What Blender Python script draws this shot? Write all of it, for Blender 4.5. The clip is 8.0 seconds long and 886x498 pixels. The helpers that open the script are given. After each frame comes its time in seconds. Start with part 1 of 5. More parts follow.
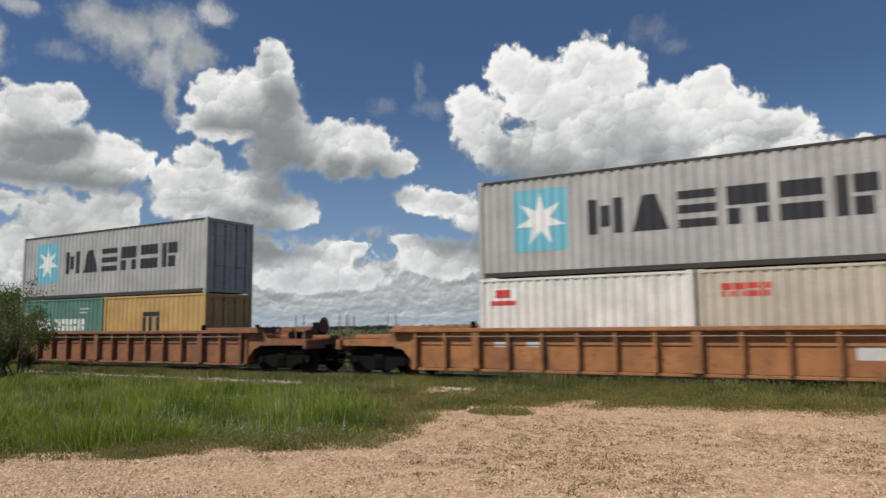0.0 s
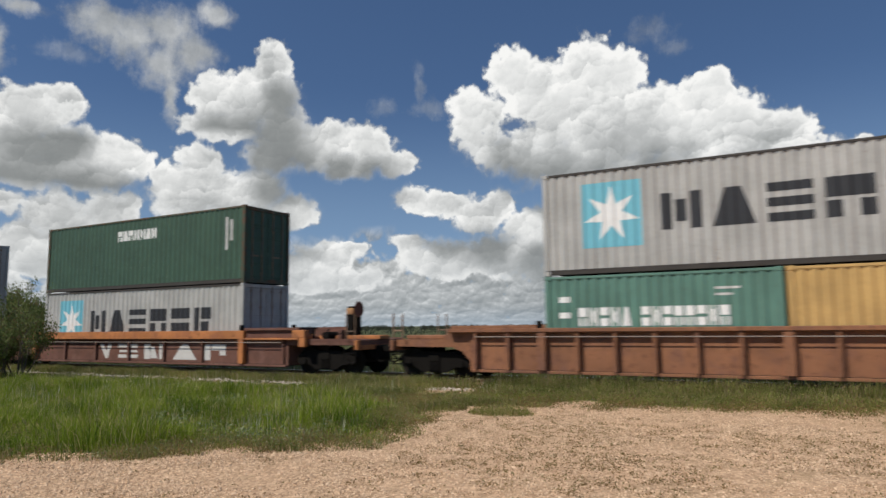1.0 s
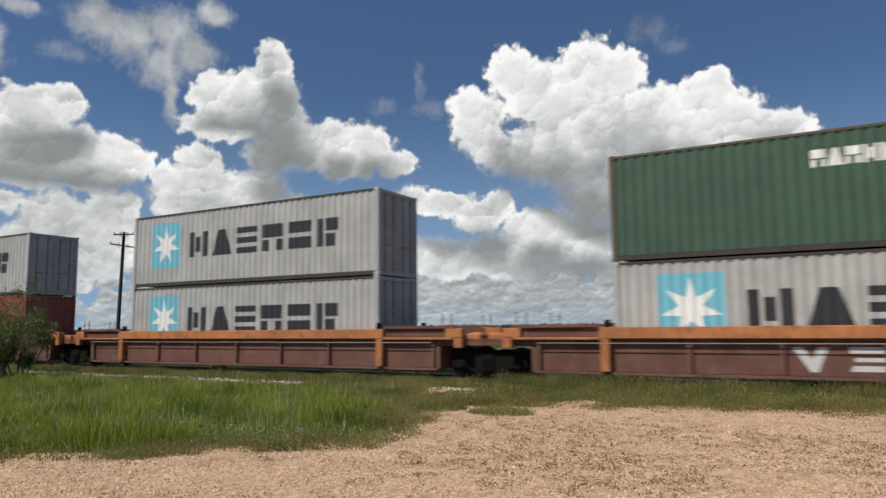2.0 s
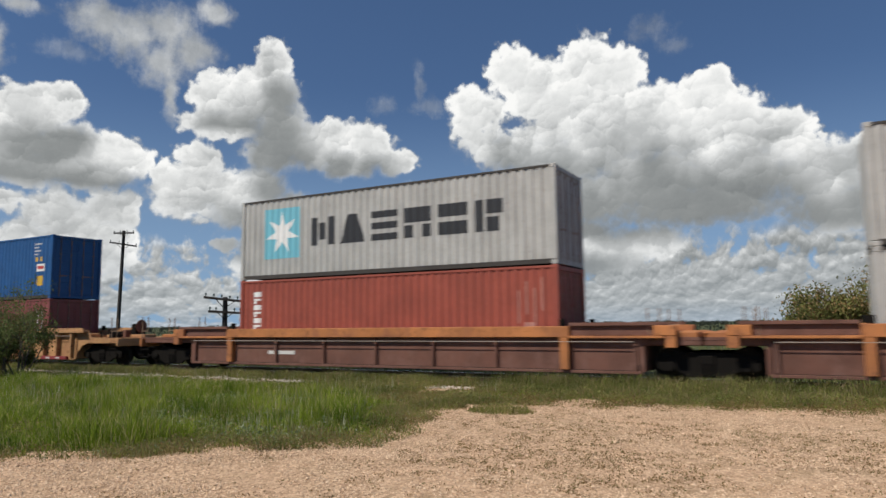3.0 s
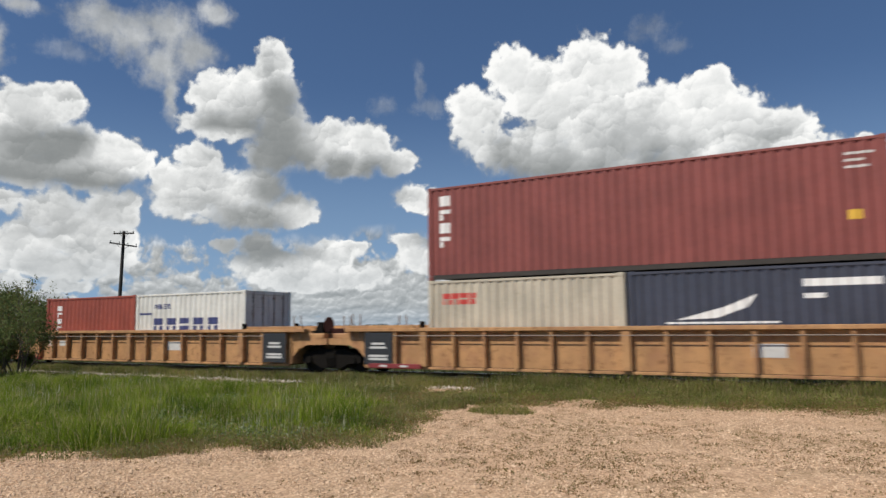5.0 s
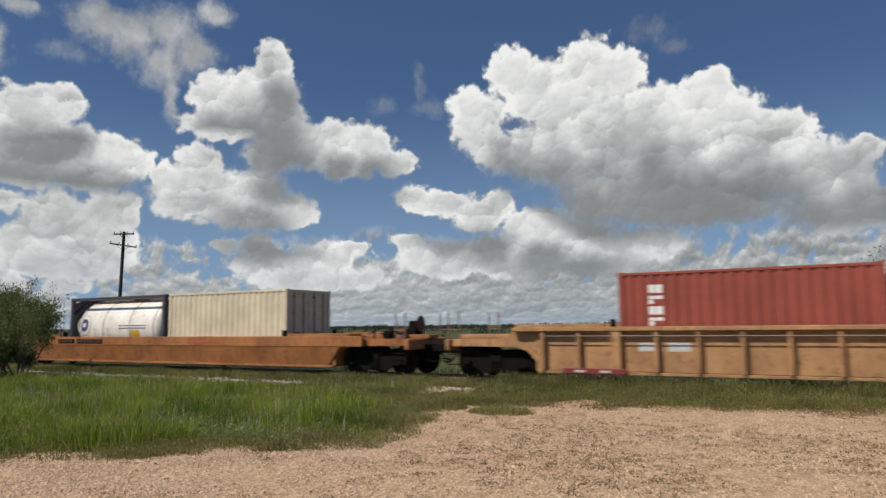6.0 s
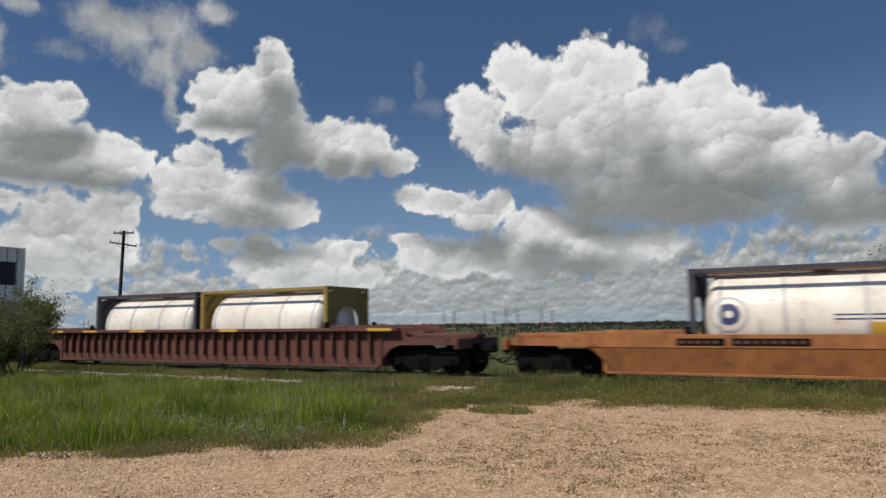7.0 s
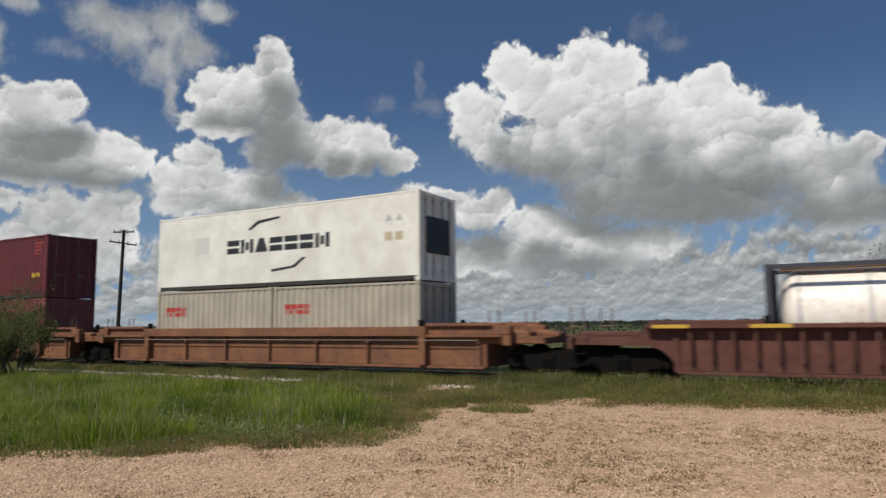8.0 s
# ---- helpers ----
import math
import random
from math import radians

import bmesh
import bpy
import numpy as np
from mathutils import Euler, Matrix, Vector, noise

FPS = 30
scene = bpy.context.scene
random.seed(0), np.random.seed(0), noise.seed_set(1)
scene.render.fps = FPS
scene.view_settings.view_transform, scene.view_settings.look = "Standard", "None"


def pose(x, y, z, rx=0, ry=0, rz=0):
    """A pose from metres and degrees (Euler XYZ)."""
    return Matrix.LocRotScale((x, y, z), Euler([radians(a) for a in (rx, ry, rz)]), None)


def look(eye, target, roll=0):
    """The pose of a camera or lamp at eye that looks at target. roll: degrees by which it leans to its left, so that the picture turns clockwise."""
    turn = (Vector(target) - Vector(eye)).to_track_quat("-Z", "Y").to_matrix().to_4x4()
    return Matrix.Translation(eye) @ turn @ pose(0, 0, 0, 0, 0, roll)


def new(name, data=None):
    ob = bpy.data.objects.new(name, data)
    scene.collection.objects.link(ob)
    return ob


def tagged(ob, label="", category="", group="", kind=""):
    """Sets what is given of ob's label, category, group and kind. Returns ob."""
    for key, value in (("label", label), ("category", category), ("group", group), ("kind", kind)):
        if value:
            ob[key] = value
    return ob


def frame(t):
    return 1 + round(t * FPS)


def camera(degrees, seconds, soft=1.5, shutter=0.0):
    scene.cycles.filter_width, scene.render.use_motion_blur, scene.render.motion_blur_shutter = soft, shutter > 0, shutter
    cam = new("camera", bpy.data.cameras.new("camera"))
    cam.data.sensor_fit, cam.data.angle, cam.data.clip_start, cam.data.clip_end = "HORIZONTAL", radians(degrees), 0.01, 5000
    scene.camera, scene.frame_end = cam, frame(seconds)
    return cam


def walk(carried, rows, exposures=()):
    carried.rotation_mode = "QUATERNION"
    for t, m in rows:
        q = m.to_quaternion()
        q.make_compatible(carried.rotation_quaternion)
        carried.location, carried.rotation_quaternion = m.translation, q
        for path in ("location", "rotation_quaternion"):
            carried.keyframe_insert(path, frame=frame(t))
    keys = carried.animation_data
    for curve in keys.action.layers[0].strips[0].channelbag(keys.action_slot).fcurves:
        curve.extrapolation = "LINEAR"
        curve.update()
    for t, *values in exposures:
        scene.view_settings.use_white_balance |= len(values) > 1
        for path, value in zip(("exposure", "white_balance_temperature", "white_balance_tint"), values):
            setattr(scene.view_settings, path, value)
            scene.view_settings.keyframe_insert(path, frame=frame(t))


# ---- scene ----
SPEED = 25.78          # metres a second, towards +x
EYE = Vector((0.0, 0.0, 1.6))   # rail top is z = 0
cam = camera(66.0, 8.0, soft=1.5, shutter=0.16)


def view(tilt):
    """The camera's pose, tilted up by that many degrees from its mean."""
    e = radians(6.264 + tilt)
    a = radians(-28.997)
    way = Vector((math.sin(a) * math.cos(e), math.cos(a) * math.cos(e), math.sin(e)))
    return look(EYE, EYE + way * 10, -0.643)


walk(cam, [(0.0, view(0.095)), (0.5, view(0.095)), (1.0, view(0.14)), (1.5, view(0.14)), (3.0, view(0.0)),
           (3.5, view(-0.035)), (4.0, view(-0.02)), (4.5, view(0.0)), (6.0, view(0.085)), (6.5, view(0.025)),
           (7.0, view(0.0)), (7.5, view(-0.08)), (8.0, view(-0.085))],
     ((0.0, -0.15), (1.5, -0.08), (3.0, -0.06), (4.6, 0.0), (5.8, -0.18), (6.5, -0.27), (8.0, -0.30)))

# ---- world, sun ----
SUN_TURN, SUN_HEIGHT = 207.0, 51.0      # degrees clockwise from +y, and above the horizon


class Nodes:
    """Short hand for building node trees."""

    def __init__(self, tree):
        self.tree = tree
        tree.nodes.clear()

    def add(self, kind, inputs=(), operation="", clamp=False):
        n = self.tree.nodes.new("ShaderNode" + kind)
        if operation:
            n.operation = operation
        if clamp:
            n.use_clamp = True
        for key, value in dict(inputs).items():
            self.set(n.inputs[key], value)
        return n

    def set(self, socket, value):
        if isinstance(value, bpy.types.NodeSocket):
            self.tree.links.new(value, socket)
        else:
            socket.default_value = value

    def math(self, op, a, b=0.0, c=0.0, clamp=False):
        n = self.add("Math", {0: a, 1: b, 2: c}, operation=op, clamp=clamp)
        return n.outputs[0]

    def vec(self, op, a, b=(0, 0, 0), c=(0, 0, 0)):
        n = self.add("VectorMath", {0: a, 1: b}, operation=op)
        if op == "MULTIPLY_ADD":
            self.set(n.inputs[2], c)
        return n.outputs["Value"] if op in ("LENGTH", "DOT_PRODUCT", "DISTANCE") else n.outputs[0]

    def scale(self, a, s):
        n = self.add("VectorMath", {0: a}, operation="SCALE")
        self.set(n.inputs["Scale"], s)
        return n.outputs[0]

    def mix(self, fac, a, b, blend="MIX"):
        n = self.add("Mix")
        n.data_type, n.blend_type = "RGBA", blend
        self.set(n.inputs[0], fac)
        self.set(n.inputs[6], a)
        self.set(n.inputs[7], b)
        return n.outputs[2]

    def step(self, value, low, high, to_low=0.0, to_high=1.0):
        n = self.add("MapRange")
        n.interpolation_type = "SMOOTHSTEP"
        for i, v in enumerate((value, low, high, to_low, to_high)):
            self.set(n.inputs[i], v)
        return n.outputs[0]

    def noise(self, vector, scale, detail=3.0, rough=0.5, distortion=0.0):
        n = self.add("TexNoise", {"Vector": vector, "Scale": scale, "Detail": detail, "Roughness": rough,
                                  "Distortion": distortion})
        return n

    def field(self, p, blobs):
        """The union of soft ellipses (turn, height, half width, half height, in degrees)."""
        total = None
        for a, e, w, h in blobs:
            q = self.vec("MULTIPLY_ADD", p, (1 / w, 1 / h, 0), (-a / w, -e / h, 0))
            d = self.vec("LENGTH", q)
            total = d if total is None else self.math("SMOOTH_MIN", total, d, 0.35)
        return total


# cloud masses in the sky: turn from +y, height, half width, half height, in degrees
CLOUD_GREAT = [
    (-26.4, 17.9, 2.4, 2.0), (-22.9, 20.7, 2.2, 2.2), (-21.0, 19.1, 3.3, 2.7), (-16.5, 20.1, 3.9, 3.1),
    (-13.7, 20.1, 2.2, 2.1), (-18.9, 17.4, 5.1, 3.5), (-25.7, 16.8, 2.9, 2.7), (-15.2, 15.5, 4.9, 4.0),
    (-11.8, 15.9, 2.8, 3.3), (-10.7, 16.9, 2.2, 1.9), (-7.6, 17.6, 2.0, 2.0), (-9.0, 15.2, 3.8, 3.0),
    (-5.6, 15.3, 3.2, 2.9), (-6.4, 18.2, 1.7, 1.7), (-3.4, 14.4, 3.1, 2.6), (-1.3, 13.9, 2.1, 2.3),
]
CLOUD_BASE = [
    (-23.3, 14.4, 3.8, 1.8), (-18.6, 13.3, 5.1, 2.1), (-11.8, 11.2, 6.4, 3.1), (-5.4, 11.2, 5.8, 3.4),
    (0.4, 10.8, 3.9, 2.7), (3.3, 12.1, 1.4, 1.4), (-8.0, 9.0, 7.9, 1.9), (2.0, 8.1, 4.4, 2.1), (-15.0, 10.3, 4.4, 2.5),
]
CLOUD_TOWER = [
    (-43.0, 21.2, 1.7, 1.9), (-43.4, 18.5, 2.7, 3.0), (-45.3, 17.9, 3.1, 2.6), (-48.0, 18.2, 1.9, 1.9),
    (-42.5, 15.9, 3.0, 2.7), (-47.0, 16.0, 3.6, 1.4), (-39.7, 14.6, 3.3, 1.9), (-38.5, 15.6, 2.1, 1.7),
    (-35.4, 15.1, 2.5, 1.9), (-33.0, 13.6, 2.0, 1.3), (-36.8, 13.5, 3.8, 1.3), (-43.3, 14.0, 2.5, 1.7),
]
CLOUD_VEIL = [
    (-51.5, 22.9, 2.4, 1.8), (-54.4, 21.9, 3.7, 1.6), (-51.9, 20.2, 1.9, 1.6), (-50.0, 21.2, 1.7, 1.6),
    (-48.3, 24.3, 1.6, 0.9), (-56.4, 22.4, 2.4, 1.5), (-51.0, 17.8, 0.5, 1.9), (-61.9, 22.5, 1.4, 0.5),
    (-63.2, 19.9, 0.9, 1.4),
]
CLOUD_WEST = [
    (-60.6, 15.8, 2.9, 2.0), (-58.8, 16.5, 1.7, 1.3), (-61.9, 13.2, 3.2, 2.7), (-58.3, 13.2, 3.4, 2.0),
    (-55.2, 12.9, 2.6, 1.8), (-57.1, 11.5, 4.1, 1.3), (-61.1, 11.3, 3.2, 1.4), (-53.6, 12.6, 1.1, 1.2),
]
CLOUD_MID = [
    (-49.1, 13.0, 2.0, 1.8), (-49.9, 10.7, 2.7, 2.5), (-46.9, 10.5, 3.6, 2.2), (-44.2, 11.0, 2.4, 1.9),
    (-41.4, 9.4, 2.3, 1.5), (-44.6, 9.0, 5.0, 1.2), (-51.6, 11.8, 1.2, 1.3),
]
CLOUD_LOW_WEST = [
    (-59.2, 8.6, 2.1, 1.7), (-55.5, 9.2, 2.0, 1.5), (-54.2, 8.9, 1.4, 1.4), (-57.7, 7.0, 3.0, 2.0),
    (-55.0, 6.3, 2.2, 2.1), (-60.8, 6.1, 2.1, 1.9), (-58.7, 4.6, 4.5, 1.1), (-62.0, 9.1, 1.2, 1.0),
    (-61.4, 3.2, 1.2, 0.9), (-58.2, 3.3, 2.2, 0.7),
]
CLOUD_SMALL = [
    (-31.5, 10.5, 2.0, 1.25), (-28.9, 10.0, 2.9, 1.35), (-25.8, 9.4, 2.7, 1.7), (-24.3, 10.2, 1.5, 1.4),
    (-21.1, 8.2, 2.7, 1.5), (-16.7, 9.3, 1.5, 1.2), (-18.8, 7.4, 5.4, 1.3),
]
CLOUD_LOW = [
    (-46.8, 6.5, 1.2, 0.7), (-44.3, 6.3, 1.7, 1.3), (-43.2, 4.8, 3.9, 1.5), (-38.6, 5.6, 3.1, 1.5),
    (-36.7, 6.3, 1.5, 0.8), (-39.6, 3.9, 7.0, 1.2), (-32.0, 6.8, 1.5, 0.8), (-28.2, 5.5, 5.2, 1.7),
    (-23.5, 5.7, 5.6, 2.0), (-16.5, 5.9, 5.3, 1.9), (-12.0, 6.3, 3.2, 1.5),
]
WISPS = [
    (-34.0, 18.2, 0.8, 0.5), (-30.8, 19.8, 0.3, 1.2), (-30.2, 18.1, 1.1, 0.5), (-11.3, 23.0, 1.2, 0.7),
    (-9.5, 21.6, 0.9, 0.4), (-58.6, 20.0, 1.4, 0.5),
]


def make_sky():
    world = bpy.data.worlds.new("sky")
    scene.world = world
    world.use_nodes = True
    n = Nodes(world.node_tree)
    way = n.add("TexCoord").outputs["Generated"]
    xyz = n.add("SeparateXYZ", {0: way})
    turn = n.math("MULTIPLY", n.math("ARCTAN2", xyz.outputs[0], xyz.outputs[1]), 57.2958)
    high = n.math("MULTIPLY", n.math("ARCSINE", xyz.outputs[2]), 57.2958)
    p = n.add("CombineXYZ", {0: turn, 1: high}).outputs[0]
    half = (0.5, 0.5, 0.5)
    # billows: the outline is pushed about at three scales
    broad = n.vec("SUBTRACT", n.noise(p, 0.2, 2.0, 0.5).outputs["Color"], half)
    fine = n.vec("SUBTRACT", n.noise(p, 0.7, 6.0, 0.56).outputs["Color"], half)
    frayed = n.vec("SUBTRACT", n.noise(p, 1.5, 3.0, 0.5).outputs["Color"], half)
    q = n.vec("MULTIPLY_ADD", broad, (1.6, 1.2, 0), p)
    calm = n.vec("MULTIPLY_ADD", fine, (0.25, 0.25, 0), q)
    q = n.vec("MULTIPLY_ADD", fine, (1.3, 1.2, 0), q)
    curled = n.vec("MULTIPLY_ADD", frayed, (0.9, 0.9, 0), calm)

    def puffs(at, scale, detail=0.0):
        """Rounded heads: high in the middle of each, low in the creases."""
        cells = n.add("TexVoronoi")
        cells.feature = "SMOOTH_F1"
        for key, value in (("Vector", at), ("Scale", scale), ("Detail", detail), ("Roughness", 0.4), ("Smoothness", 0.7)):
            n.set(cells.inputs[key], value)
        return n.math("SUBTRACT", 0.45, cells.outputs["Distance"])

    def heads(at, scale):
        """Overlapping heads, each bright along its crown and fading downwards; about -0.5 to 0.5."""
        cells = n.add("TexVoronoi")
        cells.voronoi_dimensions, cells.feature = "2D", "SMOOTH_F1"
        for key, value in (("Vector", at), ("Scale", scale), ("Smoothness", 0.22)):
            n.set(cells.inputs[key], value)
        off = n.vec("SUBTRACT", at, cells.outputs["Position"])
        return n.math("MULTIPLY", n.vec("DOT_PRODUCT", off, (-0.35, 0.94, 0)), scale * 0.85)

    thick = CLOUD_GREAT + CLOUD_BASE + CLOUD_TOWER + CLOUD_WEST + CLOUD_MID + CLOUD_LOW_WEST + CLOUD_SMALL
    near_ground = n.step(high, 9.5, 6.5)
    big = puffs(calm, 0.42)
    small = puffs(calm, 1.15, 1.0)
    body = n.field(q, thick + CLOUD_LOW)
    hole = n.vec("LENGTH", n.vec("MULTIPLY_ADD", q, (1 / 2.3, 1 / 0.8, 0), (22.6 / 2.3, -16.6 / 0.8, 0)))
    hole = n.math("MULTIPLY_ADD", n.noise(p, 0.8, 5.0, 0.6).outputs[0], 3.2, n.math("SUBTRACT", hole, 1.65))
    # unseen sky elsewhere: cumulus added sparsely, thinned so less light reaches the train
    open_sky = n.math("MULTIPLY_ADD", n.noise(n.vec("MULTIPLY", way, (1, 1, 2.2)), 3.4, 5.0, 0.55).outputs[0], -4.0, 3.6)
    away = n.step(n.math("ABSOLUTE", n.math("ADD", turn, 29.0)), 36.0, 44.0)
    over = n.step(high, 26.0, 31.0)
    elsewhere = n.math("MAXIMUM", away, over)
    body = n.math("ADD", n.math("MULTIPLY", body, n.math("SUBTRACT", 1.0, elsewhere)), n.math("MULTIPLY", open_sky, elsewhere))
    edge = n.math("MULTIPLY_ADD", big, -0.26, n.math("MULTIPLY_ADD", small, -0.36, body))
    torn = n.math("SUBTRACT", n.noise(p, 1.9, 6.0, 0.66).outputs[0], 0.5)
    edge = n.math("MULTIPLY_ADD", torn, 0.34, edge)
    # bases are grey, crowns white
    drift = n.math("SUBTRACT", n.noise(calm, 0.16, 3.0, 0.5).outputs[0], 0.5)
    tall = n.math("MULTIPLY_ADD", drift, 7.0, n.math("MULTIPLY_ADD", big, 3.0, high))
    tall = n.math("MULTIPLY_ADD", n.math("MAXIMUM", n.math("ADD", turn, 12.0), 0.0), 0.26, tall)
    great = n.math("MULTIPLY", n.step(n.math("MULTIPLY_ADD", n.math("SUBTRACT", high, 13.0), 1.5, turn), -28.0, -25.0), n.step(high, 5.5, 7.5))
    lit_great = n.step(tall, 10.6, 16.8)
    large = [b for b in thick if b not in CLOUD_GREAT and b not in CLOUD_BASE and (b[2] > 2.3 or b[1] > 15)]
    lit_rest = n.step(n.field(n.vec("ADD", n.vec("MULTIPLY_ADD", fine, (0.9, 0.9, 0), calm), (-0.5, 2.9, 0)), large), 0.25, 1.45)
    lit = n.math("ADD", n.math("MULTIPLY", great, lit_great), n.math("MULTIPLY", n.math("SUBTRACT", 1.0, great), lit_rest))
    lit = n.math("MAXIMUM", lit, n.math("MULTIPLY", n.step(high, 11.0, 9.8), n.step(turn, -44.0, -50.0, 0.0, 0.8)))
    mid = n.math("MULTIPLY", n.step(high, 16.2, 15.2), n.math("MULTIPLY", n.step(turn, -44.0, -46.5), n.step(turn, -53.0, -51.5)))
    lit = n.math("MAXIMUM", lit, n.math("MULTIPLY", mid, n.step(n.math("MULTIPLY_ADD", drift, 4.0, high), 8.4, 12.8, 0.0, 0.9)))
    loose = n.math("SUBTRACT", 0.8, n.math("MULTIPLY", lit, 0.8))
    cover = n.math("ADD", n.math("MULTIPLY", n.step(edge, 1.14, 0.88), n.math("SUBTRACT", 1.0, loose)),
                   n.math("MULTIPLY", n.step(edge, 1.35, 0.6), loose))
    cover = n.math("MULTIPLY", cover, n.step(hole, -0.1, 1.0, 0.1, 1.0))
    # thin veils
    veil = n.math("MULTIPLY_ADD", n.math("SUBTRACT", n.noise(p, 0.45, 6.0, 0.62).outputs[0], 0.5), 2.6, n.field(q, CLOUD_VEIL))
    wisp = n.math("MULTIPLY_ADD", n.math("SUBTRACT", n.noise(p, 0.9, 6.0, 0.66).outputs[0], 0.5), 3.2, n.field(q, WISPS))
    thin = n.math("MAXIMUM", n.step(veil, 1.5, 0.1, 0.0, 0.85), n.step(wisp, 2.0, 0.0, 0.0, 0.28))
    # heads at three sizes, stronger here and weaker there
    here = n.step(n.noise(p, 0.28, 2.0, 0.5).outputs[0], 0.35, 0.65, 0.35, 1.0)
    crown = n.math("MULTIPLY", heads(curled, 0.3), 0.22)
    crown = n.math("MULTIPLY_ADD", heads(curled, 0.66), 0.20, crown)
    crown = n.math("MULTIPLY_ADD", heads(curled, 1.5), 0.08, crown)
    crown = n.math("MULTIPLY", crown, here)
    bright = n.math("MULTIPLY_ADD", lit, 0.51, 0.25)
    bright = n.math("MULTIPLY_ADD", n.math("MULTIPLY", great, n.step(tall, 15.0, 20.0)), 0.10, bright)
    bright = n.math("MULTIPLY_ADD", drift, 0.35, bright)
    bright = n.math("MULTIPLY_ADD", crown, n.math("MULTIPLY_ADD", lit, 0.6, 0.5), bright)
    bright = n.math("MULTIPLY_ADD", torn, 0.10, bright)
    # thin edges at the crown scatter more light
    rim = n.math("MULTIPLY", n.step(edge, 0.45, 0.95), n.math("MULTIPLY_ADD", lit, 0.18, -0.02))
    bright = n.math("ADD", bright, rim)
    # rows of small clouds far off, flatter and closer together towards the horizon
    rows = n.math("MULTIPLY", n.math("LOGARITHM", n.math("MAXIMUM", n.math("ADD", high, 3.0), 0.3), 2.71828), 5.4)
    far = n.add("CombineXYZ", {0: n.math("MULTIPLY", turn, 0.78), 1: rows}).outputs[0]
    far = n.vec("MULTIPLY_ADD", broad, (0.9, 0.5, 0), far)
    far = n.vec("MULTIPLY_ADD", frayed, (0.22, 0.22, 0), far)
    far_up = n.vec("ADD", far, (-0.05, 0.26, 0))
    bank = n.noise(far, 0.8, 5.0, 0.52).outputs[0]
    bank_up = n.noise(far_up, 0.8, 5.0, 0.52).outputs[0]
    fill = n.step(n.noise(n.vec("MULTIPLY", p, (1.0, 1.8, 0)), 0.12, 2.0, 0.5).outputs[0], 0.3, 0.7, -0.06, 0.12)
    west = n.step(turn, -34.0, -47.0, 0.06, -0.06)
    bank_cover = n.math("ADD", n.math("ADD", bank, fill), n.math("ADD", west, n.step(high, 7.0, 2.0, -0.02, 0.16)))
    bank_cover = n.math("MULTIPLY", n.step(bank_cover, 0.44, 0.60), n.step(n.math("MULTIPLY_ADD", drift, 5.0, high), 8.0, 6.0))
    bank_lit = n.math("MULTIPLY_ADD", n.math("SUBTRACT", bank, bank_up), 1.45, n.math("MULTIPLY_ADD", heads(far, 0.8), 0.22, n.math("MULTIPLY_ADD", heads(far, 1.9), 0.16, n.step(turn, -34.0, -22.0, 0.53, 0.45))))
    bank_lit = n.math("MULTIPLY_ADD", drift, 0.3, bank_lit)
    # the nearer clouds stand before the far rows
    bright = n.math("ADD", n.math("MULTIPLY", bright, cover), n.math("MULTIPLY", bank_lit, n.math("SUBTRACT", 1.0, cover)))
    cover = n.math("MAXIMUM", cover, n.math("MULTIPLY", bank_cover, n.math("SUBTRACT", 1.0, elsewhere)))
    veiled = n.math("MULTIPLY", thin, n.math("SUBTRACT", 1.0, cover))
    soft = n.math("MULTIPLY_ADD", n.math("SUBTRACT", n.noise(p, 0.4, 5.0, 0.55).outputs[0], 0.5), 1.1, 0.56)
    bright = n.math("ADD", n.math("MULTIPLY", bright, n.math("SUBTRACT", 1.0, veiled)), n.math("MULTIPLY", soft, veiled))
    cover = n.math("MAXIMUM", cover, thin)
    ramp = n.add("ValToRGB", {0: n.math("MULTIPLY", bright, 1.0, clamp=True)})
    for place, colour in ((0.0, (0.18, 0.195, 0.20, 1)), (1.0, (1.0, 1.0, 0.98, 1))):
        ramp.color_ramp.elements[int(place)].color = colour
    for place, colour in ((0.3, (0.30, 0.315, 0.315, 1)), (0.6, (0.52, 0.535, 0.535, 1)), (0.85, (0.83, 0.84, 0.83, 1))):
        e = ramp.color_ramp.elements.new(place)
        e.color = colour
    blue = n.add("TexSky", {0: n.vec("NORMALIZE", n.vec("ADD", way, (0, 0, 0.13)))})
    blue.sky_type, blue.sun_disc = "NISHITA", False
    blue.sun_elevation, blue.sun_rotation = radians(SUN_HEIGHT), radians(SUN_TURN)
    blue.altitude, blue.air_density, blue.dust_density, blue.ozone_density = 300.0, 1.1, 0.15, 1.6
    pale = n.step(high, 20.0, 0.0, 0.0, 0.62)
    clear = n.add("Background", {0: n.mix(1.0, blue.outputs[0], (0.84, 1.0, 1.2, 1), "MULTIPLY"), 1: 0.069})
    # distant cloud pales towards the horizon's blue-grey haze
    haze = n.step(high, 8.0, 0.0, 0.0, 0.42)
    white = n.mix(haze, ramp.outputs[0], (0.40, 0.455, 0.50, 1))
    cloud = n.add("Background", {0: white, 1: 1.0})
    mist = n.add("Background", {0: (0.31, 0.46, 0.64, 1), 1: 1.0})
    clear = n.add("MixShader", {0: pale, 1: clear.outputs[0], 2: mist.outputs[0]})
    both = n.add("MixShader", {0: n.math("MULTIPLY", cover, n.step(high, -0.5, 2.0, 0.7, 1.0)), 1: clear.outputs[0], 2: cloud.outputs[0]})
    n.add("OutputWorld", {0: both.outputs[0]})


